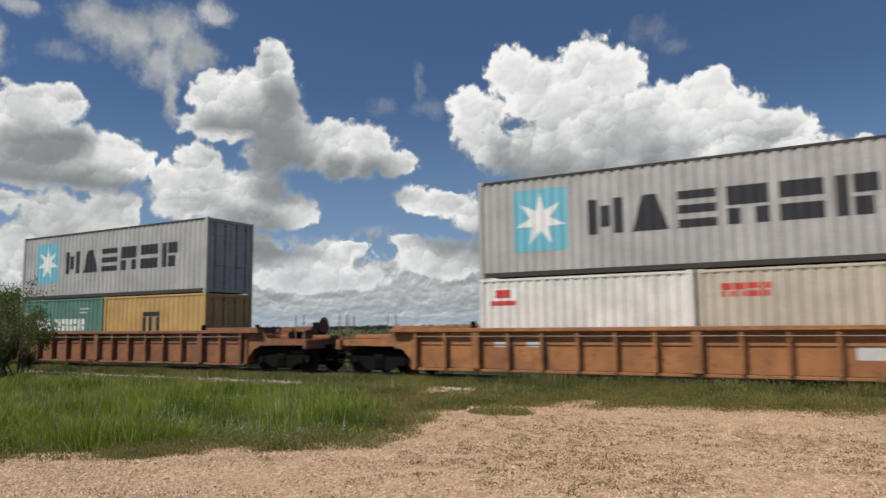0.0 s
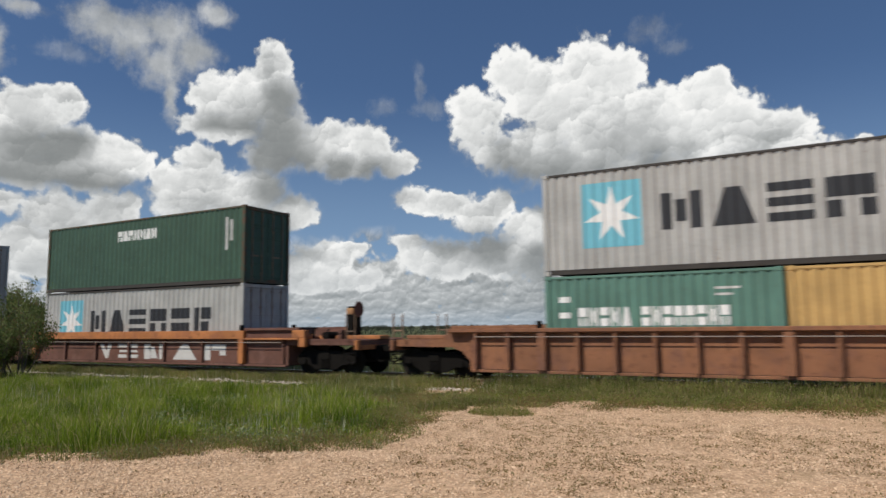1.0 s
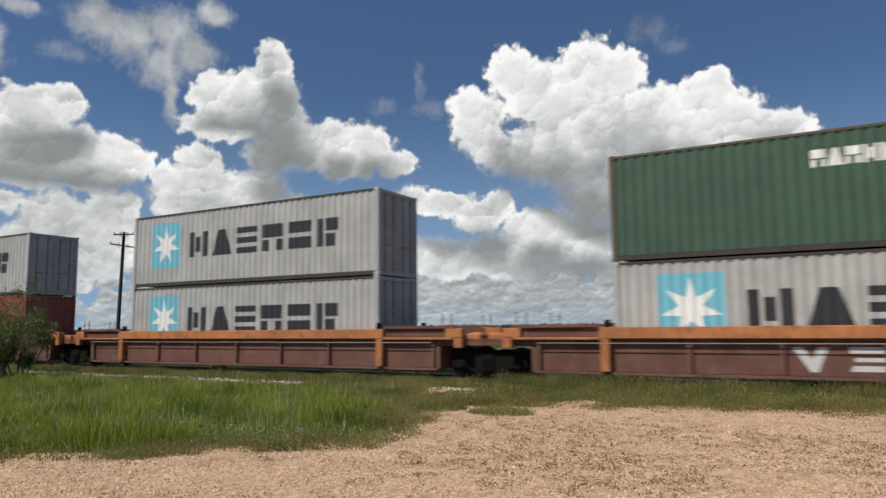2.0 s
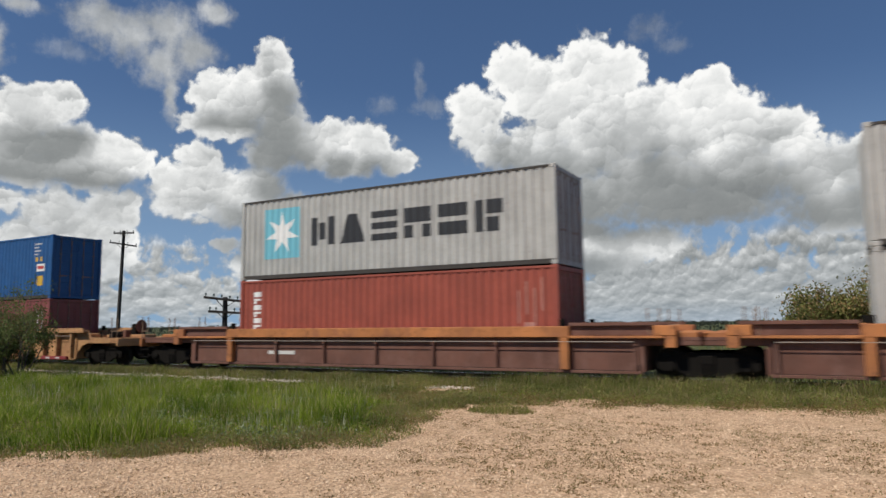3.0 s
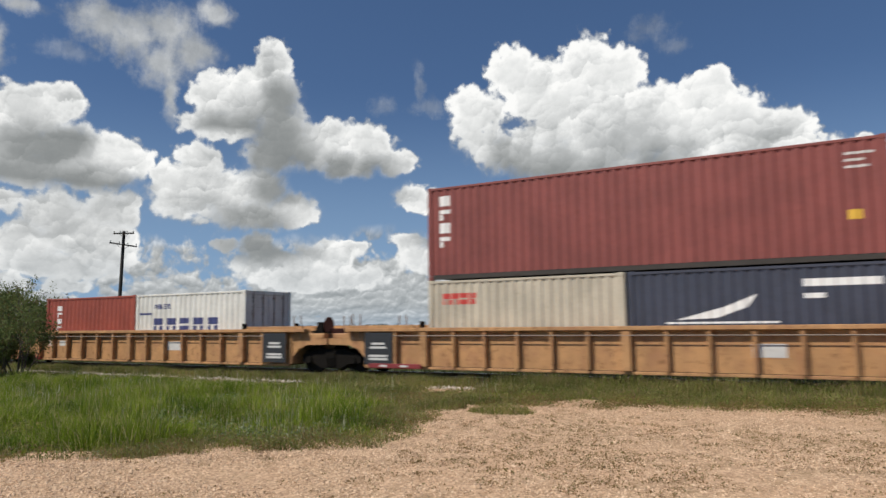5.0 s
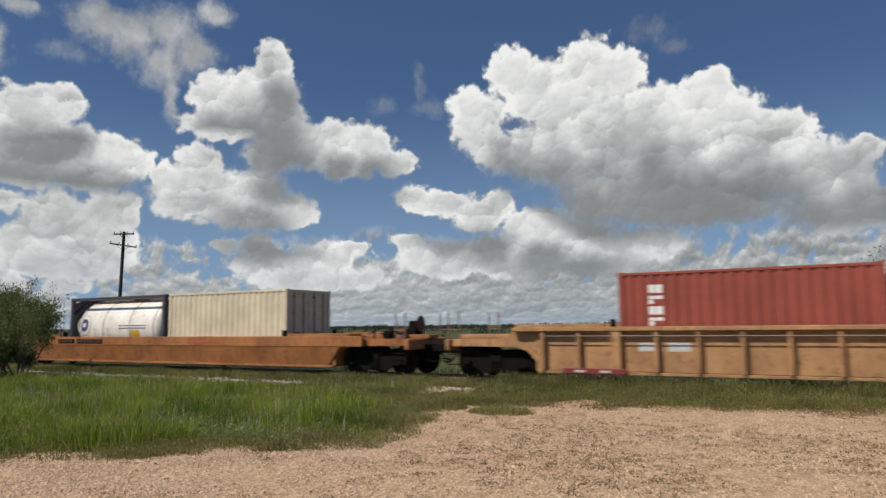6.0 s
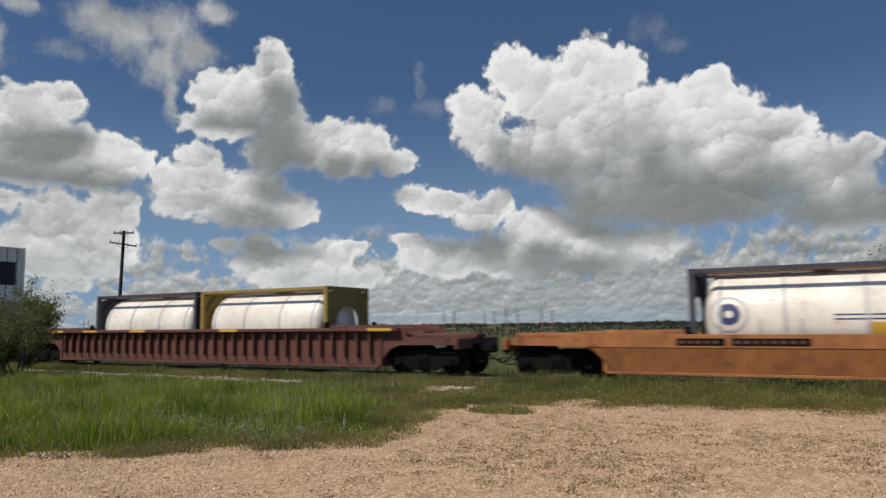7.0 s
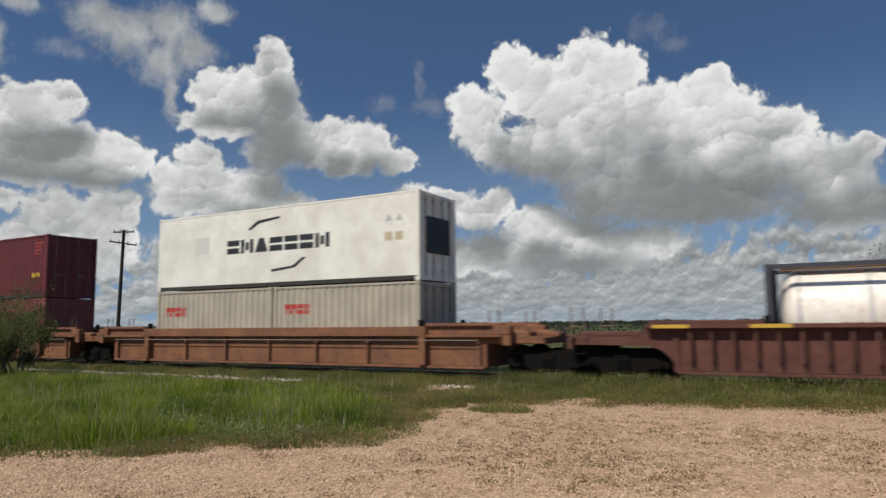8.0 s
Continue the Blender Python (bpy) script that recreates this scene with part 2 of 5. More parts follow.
make_sky()
sun = new("sun", bpy.data.lights.new("sun", "SUN"))
sun.data.energy, sun.data.angle, sun.data.color = 4.4, radians(0.53), (1.0, 0.93, 0.82)
sun.matrix_world = look((0, 0, 0), (-math.sin(radians(SUN_TURN)) * math.cos(radians(SUN_HEIGHT)),
                                    -math.cos(radians(SUN_TURN)) * math.cos(radians(SUN_HEIGHT)), -math.sin(radians(SUN_HEIGHT))))

# ---- materials ----


def material(name, build):
    m = bpy.data.materials.new(name)
    m.use_nodes = True
    n = Nodes(m.node_tree)
    shader = build(n)
    n.add("OutputMaterial", {0: shader})
    return m


def painted(name, colour, rough=0.55, dirt=(0.12, 0.08, 0.055), amount=0.35, streaks=0.5, metal=0.0, spread=0.12, bump=0.15, chalk=0.0, second=None, shine=0.5, spot=0.60):
    """Weathered paint on steel: faded patches, rust spots, streaks that run down, fine relief."""
    def build(n):
        at = n.add("TexCoord").outputs["Object"]
        chance = n.add("ObjectInfo").outputs["Random"]
        shift = n.vec("ADD", at, n.add("CombineXYZ", {0: n.math("MULTIPLY", chance, 37.0)}).outputs[0])
        patch = n.noise(shift, 0.9, 4.0, 0.6).outputs[0]
        grain = n.noise(shift, 14.0, 4.0, 0.65).outputs[0]
        runs = n.noise(n.vec("MULTIPLY", shift, (7.0, 7.0, 0.35)), 1.0, 3.0, 0.6).outputs[0]
        spots = n.noise(shift, 4.5, 6.0, 0.72).outputs[0]
        light = tuple(min(1.0, c * (1 + spread) + chalk) for c in colour)
        dark = tuple(c * (1 - spread) for c in colour)
        base = n.mix(n.step(patch, 0.3, 0.7), (*dark, 1), (*light, 1))
        if second:
            worn = n.noise(n.vec("MULTIPLY", shift, (1.0, 1.0, 0.7)), 1.6, 6.0, 0.68).outputs[0]
            base = n.mix(n.step(worn, 0.46, 0.66, 0.0, 0.8), base, (*second, 1))
        base = n.mix(n.math("MULTIPLY", n.step(runs, 0.5, 0.75), streaks * 0.5), base, (*(0.45 * c + 0.55 * d for c, d in zip(colour, dirt)), 1))
        base = n.mix(n.math("MULTIPLY", n.step(spots, spot, spot + 0.10), amount), base, (*dirt, 1))
        base = n.mix(n.math("MULTIPLY", n.step(grain, 0.35, 0.75), 0.12), base, (*dirt, 1))
        bumped = n.add("Bump", {"Strength": bump, "Distance": 0.01, "Height": n.math("ADD", spots, n.math("MULTIPLY", grain, 0.4))})
        s = n.add("BsdfPrincipled", {"Base Color": base, "Roughness": n.step(spots, 0.4, 0.75, rough, min(1.0, rough + 0.3)),
                                     "Metallic": metal, "Specular IOR Level": shine, "Normal": bumped.outputs[0]})
        return s.outputs[0]
    return material(name, build)


def plain(name, colour, rough=0.6, metal=0.0, spread=0.15, scale=6.0):
    def build(n):
        at = n.add("TexCoord").outputs["Object"]
        v = n.noise(at, scale, 5.0, 0.6).outputs[0]
        base = n.mix(v, (*(c * (1 - spread) for c in colour), 1), (*(min(1, c * (1 + spread)) for c in colour), 1))
        s = n.add("BsdfPrincipled", {"Base Color": base, "Roughness": rough, "Metallic": metal})
        return s.outputs[0]
    return material(name, build)


def foliage(name, dark, light, dry, dry_share, rough=0.6, thin=0.35):
    """Blades and leaves, each with a tint of its own and a little light through it."""
    def build(n):
        chance = n.add("NewGeometry").outputs["Random Per Island"]
        at = n.add("NewGeometry").outputs["Position"]
        wide = n.noise(at, 0.55, 4.0, 0.65).outputs[0]
        base = n.mix(n.math("MULTIPLY_ADD", chance, 0.5, n.step(wide, 0.3, 0.7, -0.1, 0.6)), (*dark, 1), (*light, 1))
        base = n.mix(n.step(n.math("ADD", chance, n.math("MULTIPLY", wide, 0.6)), 1.3 - dry_share, 1.32 - dry_share), base, (*dry, 1))
        s = n.add("BsdfPrincipled", {"Base Color": base, "Roughness": rough, "Specular IOR Level": 0.12})
        t = n.add("BsdfTranslucent", {"Color": base})
        return n.add("MixShader", {0: thin, 1: s.outputs[0], 2: t.outputs[0]}).outputs[0]
    return material(name, build)


def ground_material():
    def build(n):
        at = n.add("NewGeometry").outputs["Position"]
        cover = n.add("Attribute")
        cover.attribute_name = "gravel"
        gravel = cover.outputs["Fac"]
        stones = n.add("TexVoronoi", {"Vector": at, "Scale": 26.0, "Randomness": 1.0})
        small = n.add("TexVoronoi", {"Vector": at, "Scale": 70.0})
        wide = n.noise(at, 0.45, 5.0, 0.6).outputs[0]
        mid = n.noise(n.vec("MULTIPLY", at, (1.0, 0.55, 1.0)), 2.6, 6.0, 0.68).outputs[0]
        tint = n.mix(n.add("SeparateColor", {0: stones.outputs["Color"]}).outputs[0], (0.25, 0.155, 0.09, 1), (0.70, 0.49, 0.32, 1))
        tint = n.mix(n.step(n.add("SeparateColor", {0: small.outputs["Color"]}).outputs[1], 0.2, 0.9, 0.0, 0.5), tint, (0.59, 0.41, 0.265, 1))
        tint = n.mix(n.step(wide, 0.38, 0.68, 0.0, 0.5), tint, (0.56, 0.365, 0.23, 1))
        tint = n.mix(n.step(n.noise(n.vec("MULTIPLY", at, (1.0, 0.6, 1.0)), 9.0, 5.0, 0.7).outputs[0], 0.5, 0.68, 0.0, 0.7), tint, (0.30, 0.195, 0.105, 1))
        tint = n.mix(n.step(mid, 0.50, 0.66, 0.0, 0.35), tint, (0.26, 0.185, 0.10, 1))
        soil = n.mix(n.step(mid, 0.35, 0.7), (0.045, 0.065, 0.02, 1), (0.10, 0.10, 0.045, 1))
        soil = n.mix(n.step(wide, 0.4, 0.7, 0.0, 0.6), soil, (0.075, 0.085, 0.04, 1))
        edge = n.math("MULTIPLY_ADD", n.math("SUBTRACT", n.noise(at, 3.0, 5.0, 0.7).outputs[0], 0.5), 0.9, gravel)
        base = n.mix(n.step(edge, 0.42, 0.6), soil, tint)
        relief = n.math("ADD", n.math("MULTIPLY", stones.outputs["Distance"], -0.6), n.math("MULTIPLY", mid, 0.8))
        bumped = n.add("Bump", {"Strength": 0.6, "Distance": 0.03, "Height": relief})
        return n.add("BsdfPrincipled", {"Base Color": base, "Roughness": 0.95, "Specular IOR Level": 0.2,
                                        "Normal": bumped.outputs[0]}).outputs[0]
    return material("gravel_and_soil", build)


def stone_material(name, dark, light):
    def build(n):
        chance = n.add("NewGeometry").outputs["Random Per Island"]
        at = n.add("NewGeometry").outputs["Position"]
        v = n.noise(at, 60.0, 3.0, 0.6).outputs[0]
        base = n.mix(n.math("MULTIPLY_ADD", chance, 0.8, n.math("MULTIPLY", v, 0.3)), (*dark, 1), (*light, 1))
        return n.add("BsdfPrincipled", {"Base Color": base, "Roughness": 0.9, "Specular IOR Level": 0.25}).outputs[0]
    return material(name, build)


RUST = (0.13, 0.065, 0.035)
M_GREY = painted("grey_container_paint", (0.41, 0.41, 0.39), 0.5, RUST, 0.3, 0.6)
M_GREEN = painted("dark_green_paint", (0.042, 0.092, 0.058), 0.5, (0.05, 0.045, 0.03), 0.25, 0.25)
M_TEAL = painted("teal_paint", (0.095, 0.205, 0.16), 0.5, (0.10, 0.10, 0.08), 0.25, 0.3)
M_MUSTARD = painted("mustard_paint", (0.50, 0.32, 0.115), 0.5, (0.16, 0.09, 0.03), 0.25, 0.45)
M_WHITE = painted("white_container_paint", (0.70, 0.69, 0.64), 0.5, (0.2, 0.15, 0.1), 0.25, 0.5)
M_CREAM = painted("cream_container_paint", (0.50, 0.45, 0.355), 0.5, (0.16, 0.11, 0.07), 0.3, 0.55)
M_BRICK = painted("brick_red_paint", (0.30, 0.065, 0.04), 0.5, (0.10, 0.05, 0.035), 0.2, 0.3)
M_MAROON = painted("maroon_paint", (0.225, 0.062, 0.053), 0.5, (0.07, 0.03, 0.025), 0.2, 0.3)
M_WINE = painted("wine_red_paint", (0.145, 0.022, 0.024), 0.5, (0.05, 0.02, 0.018), 0.2, 0.3)
M_BLUE = painted("blue_paint", (0.012, 0.085, 0.245), 0.45, (0.02, 0.04, 0.08), 0.2, 0.25)
M_NAVY = painted("slate_blue_paint", (0.045, 0.052, 0.078), 0.5, (0.03, 0.03, 0.035), 0.2, 0.25)
M_BEIGE = painted("beige_container_paint", (0.72, 0.62, 0.44), 0.5, (0.25, 0.18, 0.1), 0.15, 0.3)
M_REEFER = painted("white_refrigerated_panel", (0.95, 0.91, 0.80), 0.45, (0.4, 0.3, 0.2), 0.12, 0.15, bump=0.05)
M_TANK = painted("white_tank_shell", (0.93, 0.86, 0.76), 0.35, (0.42, 0.24, 0.14), 0.4, 0.8, bump=0.05, spot=0.56)
M_TANKFRAME = painted("dark_tank_frame", (0.05, 0.055, 0.075), 0.5, RUST, 0.3, 0.2)
M_OCHREFRAME = painted("ochre_tank_frame", (0.33, 0.23, 0.05), 0.5, RUST, 0.35, 0.3)
M_CAR_ORANGE = painted("faded_orange_car_paint", (0.36, 0.155, 0.056), 0.7, (0.14, 0.065, 0.035), 0.6, 0.8, spread=0.2, second=(0.23, 0.10, 0.05), spot=0.54)
M_CAR_RED = painted("oxide_orange_car_paint", (0.255, 0.108, 0.05), 0.7, (0.12, 0.055, 0.035), 0.6, 0.8, spread=0.2, second=(0.17, 0.075, 0.05), spot=0.54)
M_CAR_TAN = painted("golden_tan_car_paint", (0.45, 0.245, 0.105), 0.65, (0.16, 0.075, 0.035), 0.6, 0.8, spread=0.18, second=(0.34, 0.165, 0.08), spot=0.54)
M_CAR_SMOOTH = painted("burnt_orange_car_paint", (0.38, 0.15, 0.045), 0.65, (0.14, 0.06, 0.028), 0.6, 0.9, spread=0.2, second=(0.25, 0.09, 0.035), spot=0.55)
M_CAR_CHORD = painted("bright_orange_beam_paint", (0.44, 0.165, 0.05), 0.65, (0.16, 0.07, 0.035), 0.6, 0.6, spread=0.18, second=(0.27, 0.10, 0.045), spot=0.54)
M_CAR_RUST = painted("rust_brown_car_paint", (0.135, 0.058, 0.04), 0.8, (0.07, 0.04, 0.03), 0.6, 0.7, spread=0.22, second=(0.18, 0.09, 0.068))
M_CAR_MAROON = painted("oxide_maroon_car_paint", (0.135, 0.05, 0.036), 0.8, (0.07, 0.035, 0.028), 0.6, 0.7, spread=0.2, second=(0.165, 0.07, 0.05), spot=0.54)
M_UNDER = painted("black_running_gear", (0.010, 0.009, 0.008), 0.95, (0.025, 0.017, 0.012), 0.4, 0.3, shine=0.1)
# rail grime, made darker to put the shade between stacked containers into the colour
M_GRIME_SHADE = painted("grime_and_shade_rail", (0.045, 0.04, 0.036), 0.8, (0.03, 0.022, 0.016), 0.4, 0.3)
M_WHEEL = painted("worn_wheel_steel", (0.018, 0.015, 0.012), 0.8, (0.04, 0.026, 0.018), 0.4, 0.2, shine=0.2)
M_RAIL = painted("rail_steel", (0.27, 0.18, 0.12), 0.6, (0.12, 0.06, 0.035), 0.6, 0.2, metal=0.4)
M_RAILTOP = plain("polished_rail_head", (0.62, 0.61, 0.6), 0.25, 1.0, 0.05)
M_TIE = painted("weathered_sleeper_wood", (0.15, 0.12, 0.095), 0.9, (0.06, 0.05, 0.04), 0.4, 0.3)
M_POLE = painted("dark_creosoted_wood", (0.045, 0.04, 0.035), 0.9, (0.02, 0.018, 0.015), 0.4, 0.6)
M_INSULATOR = plain("insulator_glass", (0.10, 0.13, 0.12), 0.2)
M_BLACK = plain("black_marking_paint", (0.022, 0.024, 0.028), 0.6, 0.0, 0.3)
M_MARKWHITE = plain("white_marking_paint", (0.78, 0.78, 0.76), 0.6, 0.0, 0.1)
M_MARKRED = plain("red_marking_paint", (0.55, 0.06, 0.05), 0.6, 0.0, 0.2)
M_MARKSKY = plain("sky_blue_marking_paint", (0.16, 0.46, 0.56), 0.6, 0.0, 0.12)
M_MARKYELLOW = plain("yellow_marking_paint", (0.65, 0.40, 0.05), 0.6, 0.0, 0.15)
M_MARKBLUE = plain("deep_blue_marking_paint", (0.05, 0.06, 0.17), 0.6, 0.0, 0.2)
M_PIPE = painted("weathered_pipe", (0.30, 0.25, 0.21), 0.6, RUST, 0.4, 0.3)
M_MARKGREY = plain("pale_grey_marking_paint", (0.55, 0.54, 0.52), 0.7, 0.0, 0.25)
M_FADED = plain("faded_pink_chalk", (0.42, 0.2, 0.16), 0.8, 0.0, 0.3)
M_FADEDRED = plain("faded_red_spray", (0.42, 0.10, 0.045), 0.8, 0.0, 0.35)
M_STEP = painted("dark_red_step_paint", (0.22, 0.028, 0.03), 0.6, (0.06, 0.02, 0.02), 0.4, 0.4)
M_GREENRUST = painted("rusted_green_frame_paint", (0.05, 0.075, 0.045), 0.6, (0.12, 0.055, 0.03), 0.8, 0.8, spot=0.46)
M_FADEDTAN = plain("faded_tan_marking_paint", (0.60, 0.50, 0.33), 0.7, 0.0, 0.2)
M_FAINT = plain("faint_grey_paint", (0.74, 0.72, 0.66), 0.6, 0.0, 0.12)
M_GROUND = ground_material()
M_GRASS = foliage("lush_grass", (0.055, 0.12, 0.012), (0.40, 0.48, 0.055), (0.45, 0.40, 0.18), 0.2, thin=0.45)
M_VERGE = foliage("verge_grass", (0.115, 0.14, 0.04), (0.38, 0.38, 0.125), (0.36, 0.28, 0.16), 0.28, thin=0.45)
M_DRY = foliage("dry_tuft", (0.20, 0.13, 0.055), (0.35, 0.25, 0.125), (0.20, 0.18, 0.07), 0.3, thin=0.5)
M_SEED = foliage("pale_seed_stalk", (0.34, 0.35, 0.18), (0.60, 0.57, 0.36), (0.66, 0.63, 0.48), 0.3)
M_WEED = foliage("broadleaf_weed", (0.095, 0.13, 0.028), (0.34, 0.36, 0.095), (0.34, 0.27, 0.12), 0.25, thin=0.45)
M_SAGE = foliage("grey_green_weed", (0.15, 0.20, 0.09), (0.30, 0.36, 0.19), (0.40, 0.42, 0.28), 0.2, thin=0.3)
M_LEAF = foliage("shrub_leaf", (0.07, 0.10, 0.03), (0.20, 0.24, 0.085), (0.16, 0.11, 0.05), 0.12)
M_LEAF_OLIVE = foliage("olive_shrub_leaf", (0.10, 0.12, 0.035), (0.30, 0.29, 0.10), (0.33, 0.22, 0.10), 0.3)
M_FAR_LEAF = foliage("distant_leaf", (0.02, 0.027, 0.018), (0.045, 0.055, 0.04), (0.06, 0.06, 0.03), 0.1)
M_BARK = painted("shrub_bark", (0.10, 0.085, 0.07), 0.9, (0.04, 0.035, 0.03), 0.4, 0.5)
M_STONE = stone_material("tan_gravel_stone", (0.30, 0.195, 0.12), (0.78, 0.58, 0.40))
M_BALLAST = stone_material("ballast_stone", (0.32, 0.27, 0.22), (0.70, 0.62, 0.53))

# ---- mesh helpers ----


def part(name, bm, mat, parent=None, label="", m=None, smooth=False):
    """Links a bmesh as one mesh object under a thing or a part."""
    me = bpy.data.meshes.new(name)
    bm.to_mesh(me)
    bm.free()
    me.materials.append(mat)
    if smooth:
        me.polygons.foreach_set("use_smooth", [True] * len(me.polygons))
    ob = new(name, me)
    if parent:
        ob.parent = parent
    if m:
        ob.matrix_basis = m
    return tagged(ob, label)


def same(name, ob, parent, m):
    """Another object on the mesh of ob."""
    o = new(name, ob.data)
    o.parent = parent
    o.matrix_basis = m
    return o


def box(bm, x0, x1, y0, y1, z0, z1, bevel=0.0):
    made = bmesh.ops.create_cube(bm, size=1.0, matrix=Matrix.LocRotScale(
        ((x0 + x1) / 2, (y0 + y1) / 2, (z0 + z1) / 2), None, (abs(x1 - x0), abs(y1 - y0), abs(z1 - z0))))
    if bevel:
        edges = list({e for v in made["verts"] for e in v.link_edges})
        bmesh.ops.bevel(bm, geom=edges, offset=bevel, segments=1, affect="EDGES")
    return bm


def boxes(*rows, bevel=0.0):
    bm = bmesh.new()
    for r in rows:
        box(bm, *r, bevel=bevel)
    return bm


def prism(bm, outline, y0, y1):
    """An outline in x and z, pulled from y0 to y1."""
    a = [bm.verts.new((x, y0, z)) for x, z in outline]
    b = [bm.verts.new((x, y1, z)) for x, z in outline]
    bm.faces.new(a)
    bm.faces.new(b[::-1])
    for i in range(len(a)):
        j = (i + 1) % len(a)
        bm.faces.new((a[j], a[i], b[i], b[j]))
    bmesh.ops.recalc_face_normals(bm, faces=bm.faces)
    return bm


def rod(bm, a, b, r, r2=None, sides=8):
    a, b = Vector(a), Vector(b)
    m = Matrix.Translation((a + b) / 2) @ (b - a).to_track_quat("Z", "Y").to_matrix().to_4x4()
    bmesh.ops.create_cone(bm, cap_ends=True, segments=sides, radius1=r, radius2=r if r2 is None else r2, depth=(b - a).length, matrix=m)
    return bm


def lathe(bm, profile, sides=24, m=Matrix()):
    """A profile of (radius, y) turned about the y axis."""
    rings = []
    for r, y in profile:
        rings.append([bm.verts.new(m @ Vector((r * math.sin(2 * math.pi * i / sides), y, r * math.cos(2 * math.pi * i / sides)))) for i in range(sides)])
    for p, q in zip(rings, rings[1:]):
        for i in range(sides):
            j = (i + 1) % sides
            bm.faces.new((p[i], p[j], q[j], q[i]))
    bm.faces.new(rings[0][::-1])
    bm.faces.new(rings[-1])
    bmesh.ops.recalc_face_normals(bm, faces=bm.faces)
    return bm


# ---- ground and track ----
TRACK = 19.49          # the track's middle, in y
GROUND = -0.2


def gravel_cover(x, y):
    """1 on the gravel yard and its path to the track, 0 on grass, with an uneven edge."""
    wob = 0.7 * noise.noise((x * 0.5, y * 0.5, 3.0)) + 0.6 * noise.noise((x * 1.7, y * 1.7, 8.0))
    west = float(np.interp(y, (-60, 0, 5.8, 6.6, 8.0, 9.6, 12.5, 15.2, 19.0), (-90, -17.5, -10.4, -9.3, -7.7, -7.3, -8.1, -9.0, -9.8)))
    north = float(np.interp(x, (-12, -8, -7.4, -4.2, 0.3, 8, 60), (14.0, 14.6, 15.0, 15.8, 16.4, 17.0, 17.0)))
    yard = min(x - west, north - y)
    shoulder = min(0.28 + 0.4 * noise.noise((x * 0.8, y, 3.0)) - abs(y - 17.2), -8.5 - x)
    path = min(0.75 - abs(x + 9.2 - 0.05 * (y - 15)), 18.6 - y, y - 13.0)
    return 1.0 / (1.0 + math.exp(max(-30.0, min(30.0, -2.9 * (max(yard, path, shoulder - 0.1) + wob)))))


def make_ground():
    xs = np.unique(np.concatenate([np.array([-2600, -1500, -800, -400, -200, -120, -80, -60]), np.arange(-50, 12.01, 0.25), np.array([16, 24, 40, 80, 160, 400, 900, 1600, 2600])]))
    ys = np.unique(np.concatenate([np.array([-2600, -1200, -500, -200, -80, -40, -20, -10, -4]), np.arange(-2, 24.01, 0.25), np.array([27, 32, 40, 60, 100, 200, 400, 800, 1400, 2600])]))
    verts, cover = [], []
    for y in ys:
        for x in xs:
            z = GROUND + 0.03 * noise.noise((x * 0.6, y * 0.6, 0.0)) + 0.012 * noise.noise((x * 2.3, y * 2.3, 5.0))
            if abs(y - TRACK) < 2.6:
                z -= 0.06
            verts.append((x, y, z))
            cover.append(gravel_cover(x, y))
    w = len(xs)
    faces = [(j * w + i, j * w + i + 1, (j + 1) * w + i + 1, (j + 1) * w + i) for j in range(len(ys) - 1) for i in range(w - 1)]
    me = bpy.data.meshes.new("ground")
    me.from_pydata(verts, [], faces)
    a = me.attributes.new("gravel", "FLOAT", "POINT")
    a.data.foreach_set("value", cover)
    me.materials.append(M_GROUND)
    me.polygons.foreach_set("use_smooth", [True] * len(me.polygons))
    tagged(new("ground", me), "tan gravel yard giving way to green prairie grass", "ground", kind="structure")


def make_track():
    # rails with foot, web and head
    for side in (-1, 1):
        y = TRACK + side * 0.7525
        bm = bmesh.new()
        box(bm, -420, 160, y - 0.07, y + 0.07, -0.172, -0.155)
        box(bm, -420, 160, y - 0.01, y + 0.01, -0.155, -0.045)
        box(bm, -420, 160, y - 0.037, y + 0.037, -0.045, -0.006)
        rail = tagged(part("rail", bm, M_RAIL), "rusty steel rail with a polished running surface", "rail", "rails of the track", "structure")
        part("rail_head", boxes((-420, 160, y - 0.03, y + 0.03, -0.006, 0.0)), M_RAILTOP, rail, "bright worn rail head")
    tie = boxes((-0.11, 0.11, -1.3, 1.3, -0.17, 0.0), bevel=0.012)
    first = None
    bed = new("sleepers")
    tagged(bed, "weathered wooden railway sleepers under the rails", "sleepers", kind="structure")
    for i in range(110):
        m = pose(-46 + i * 0.53 + random.uniform(-0.02, 0.02), TRACK + random.uniform(-0.03, 0.03), -0.172, 0, 0, random.uniform(-1, 1))
        if first is None:
            first = part("sleeper", tie, M_TIE, bed, m=m)
        else:
            same("sleeper", first, bed, m)


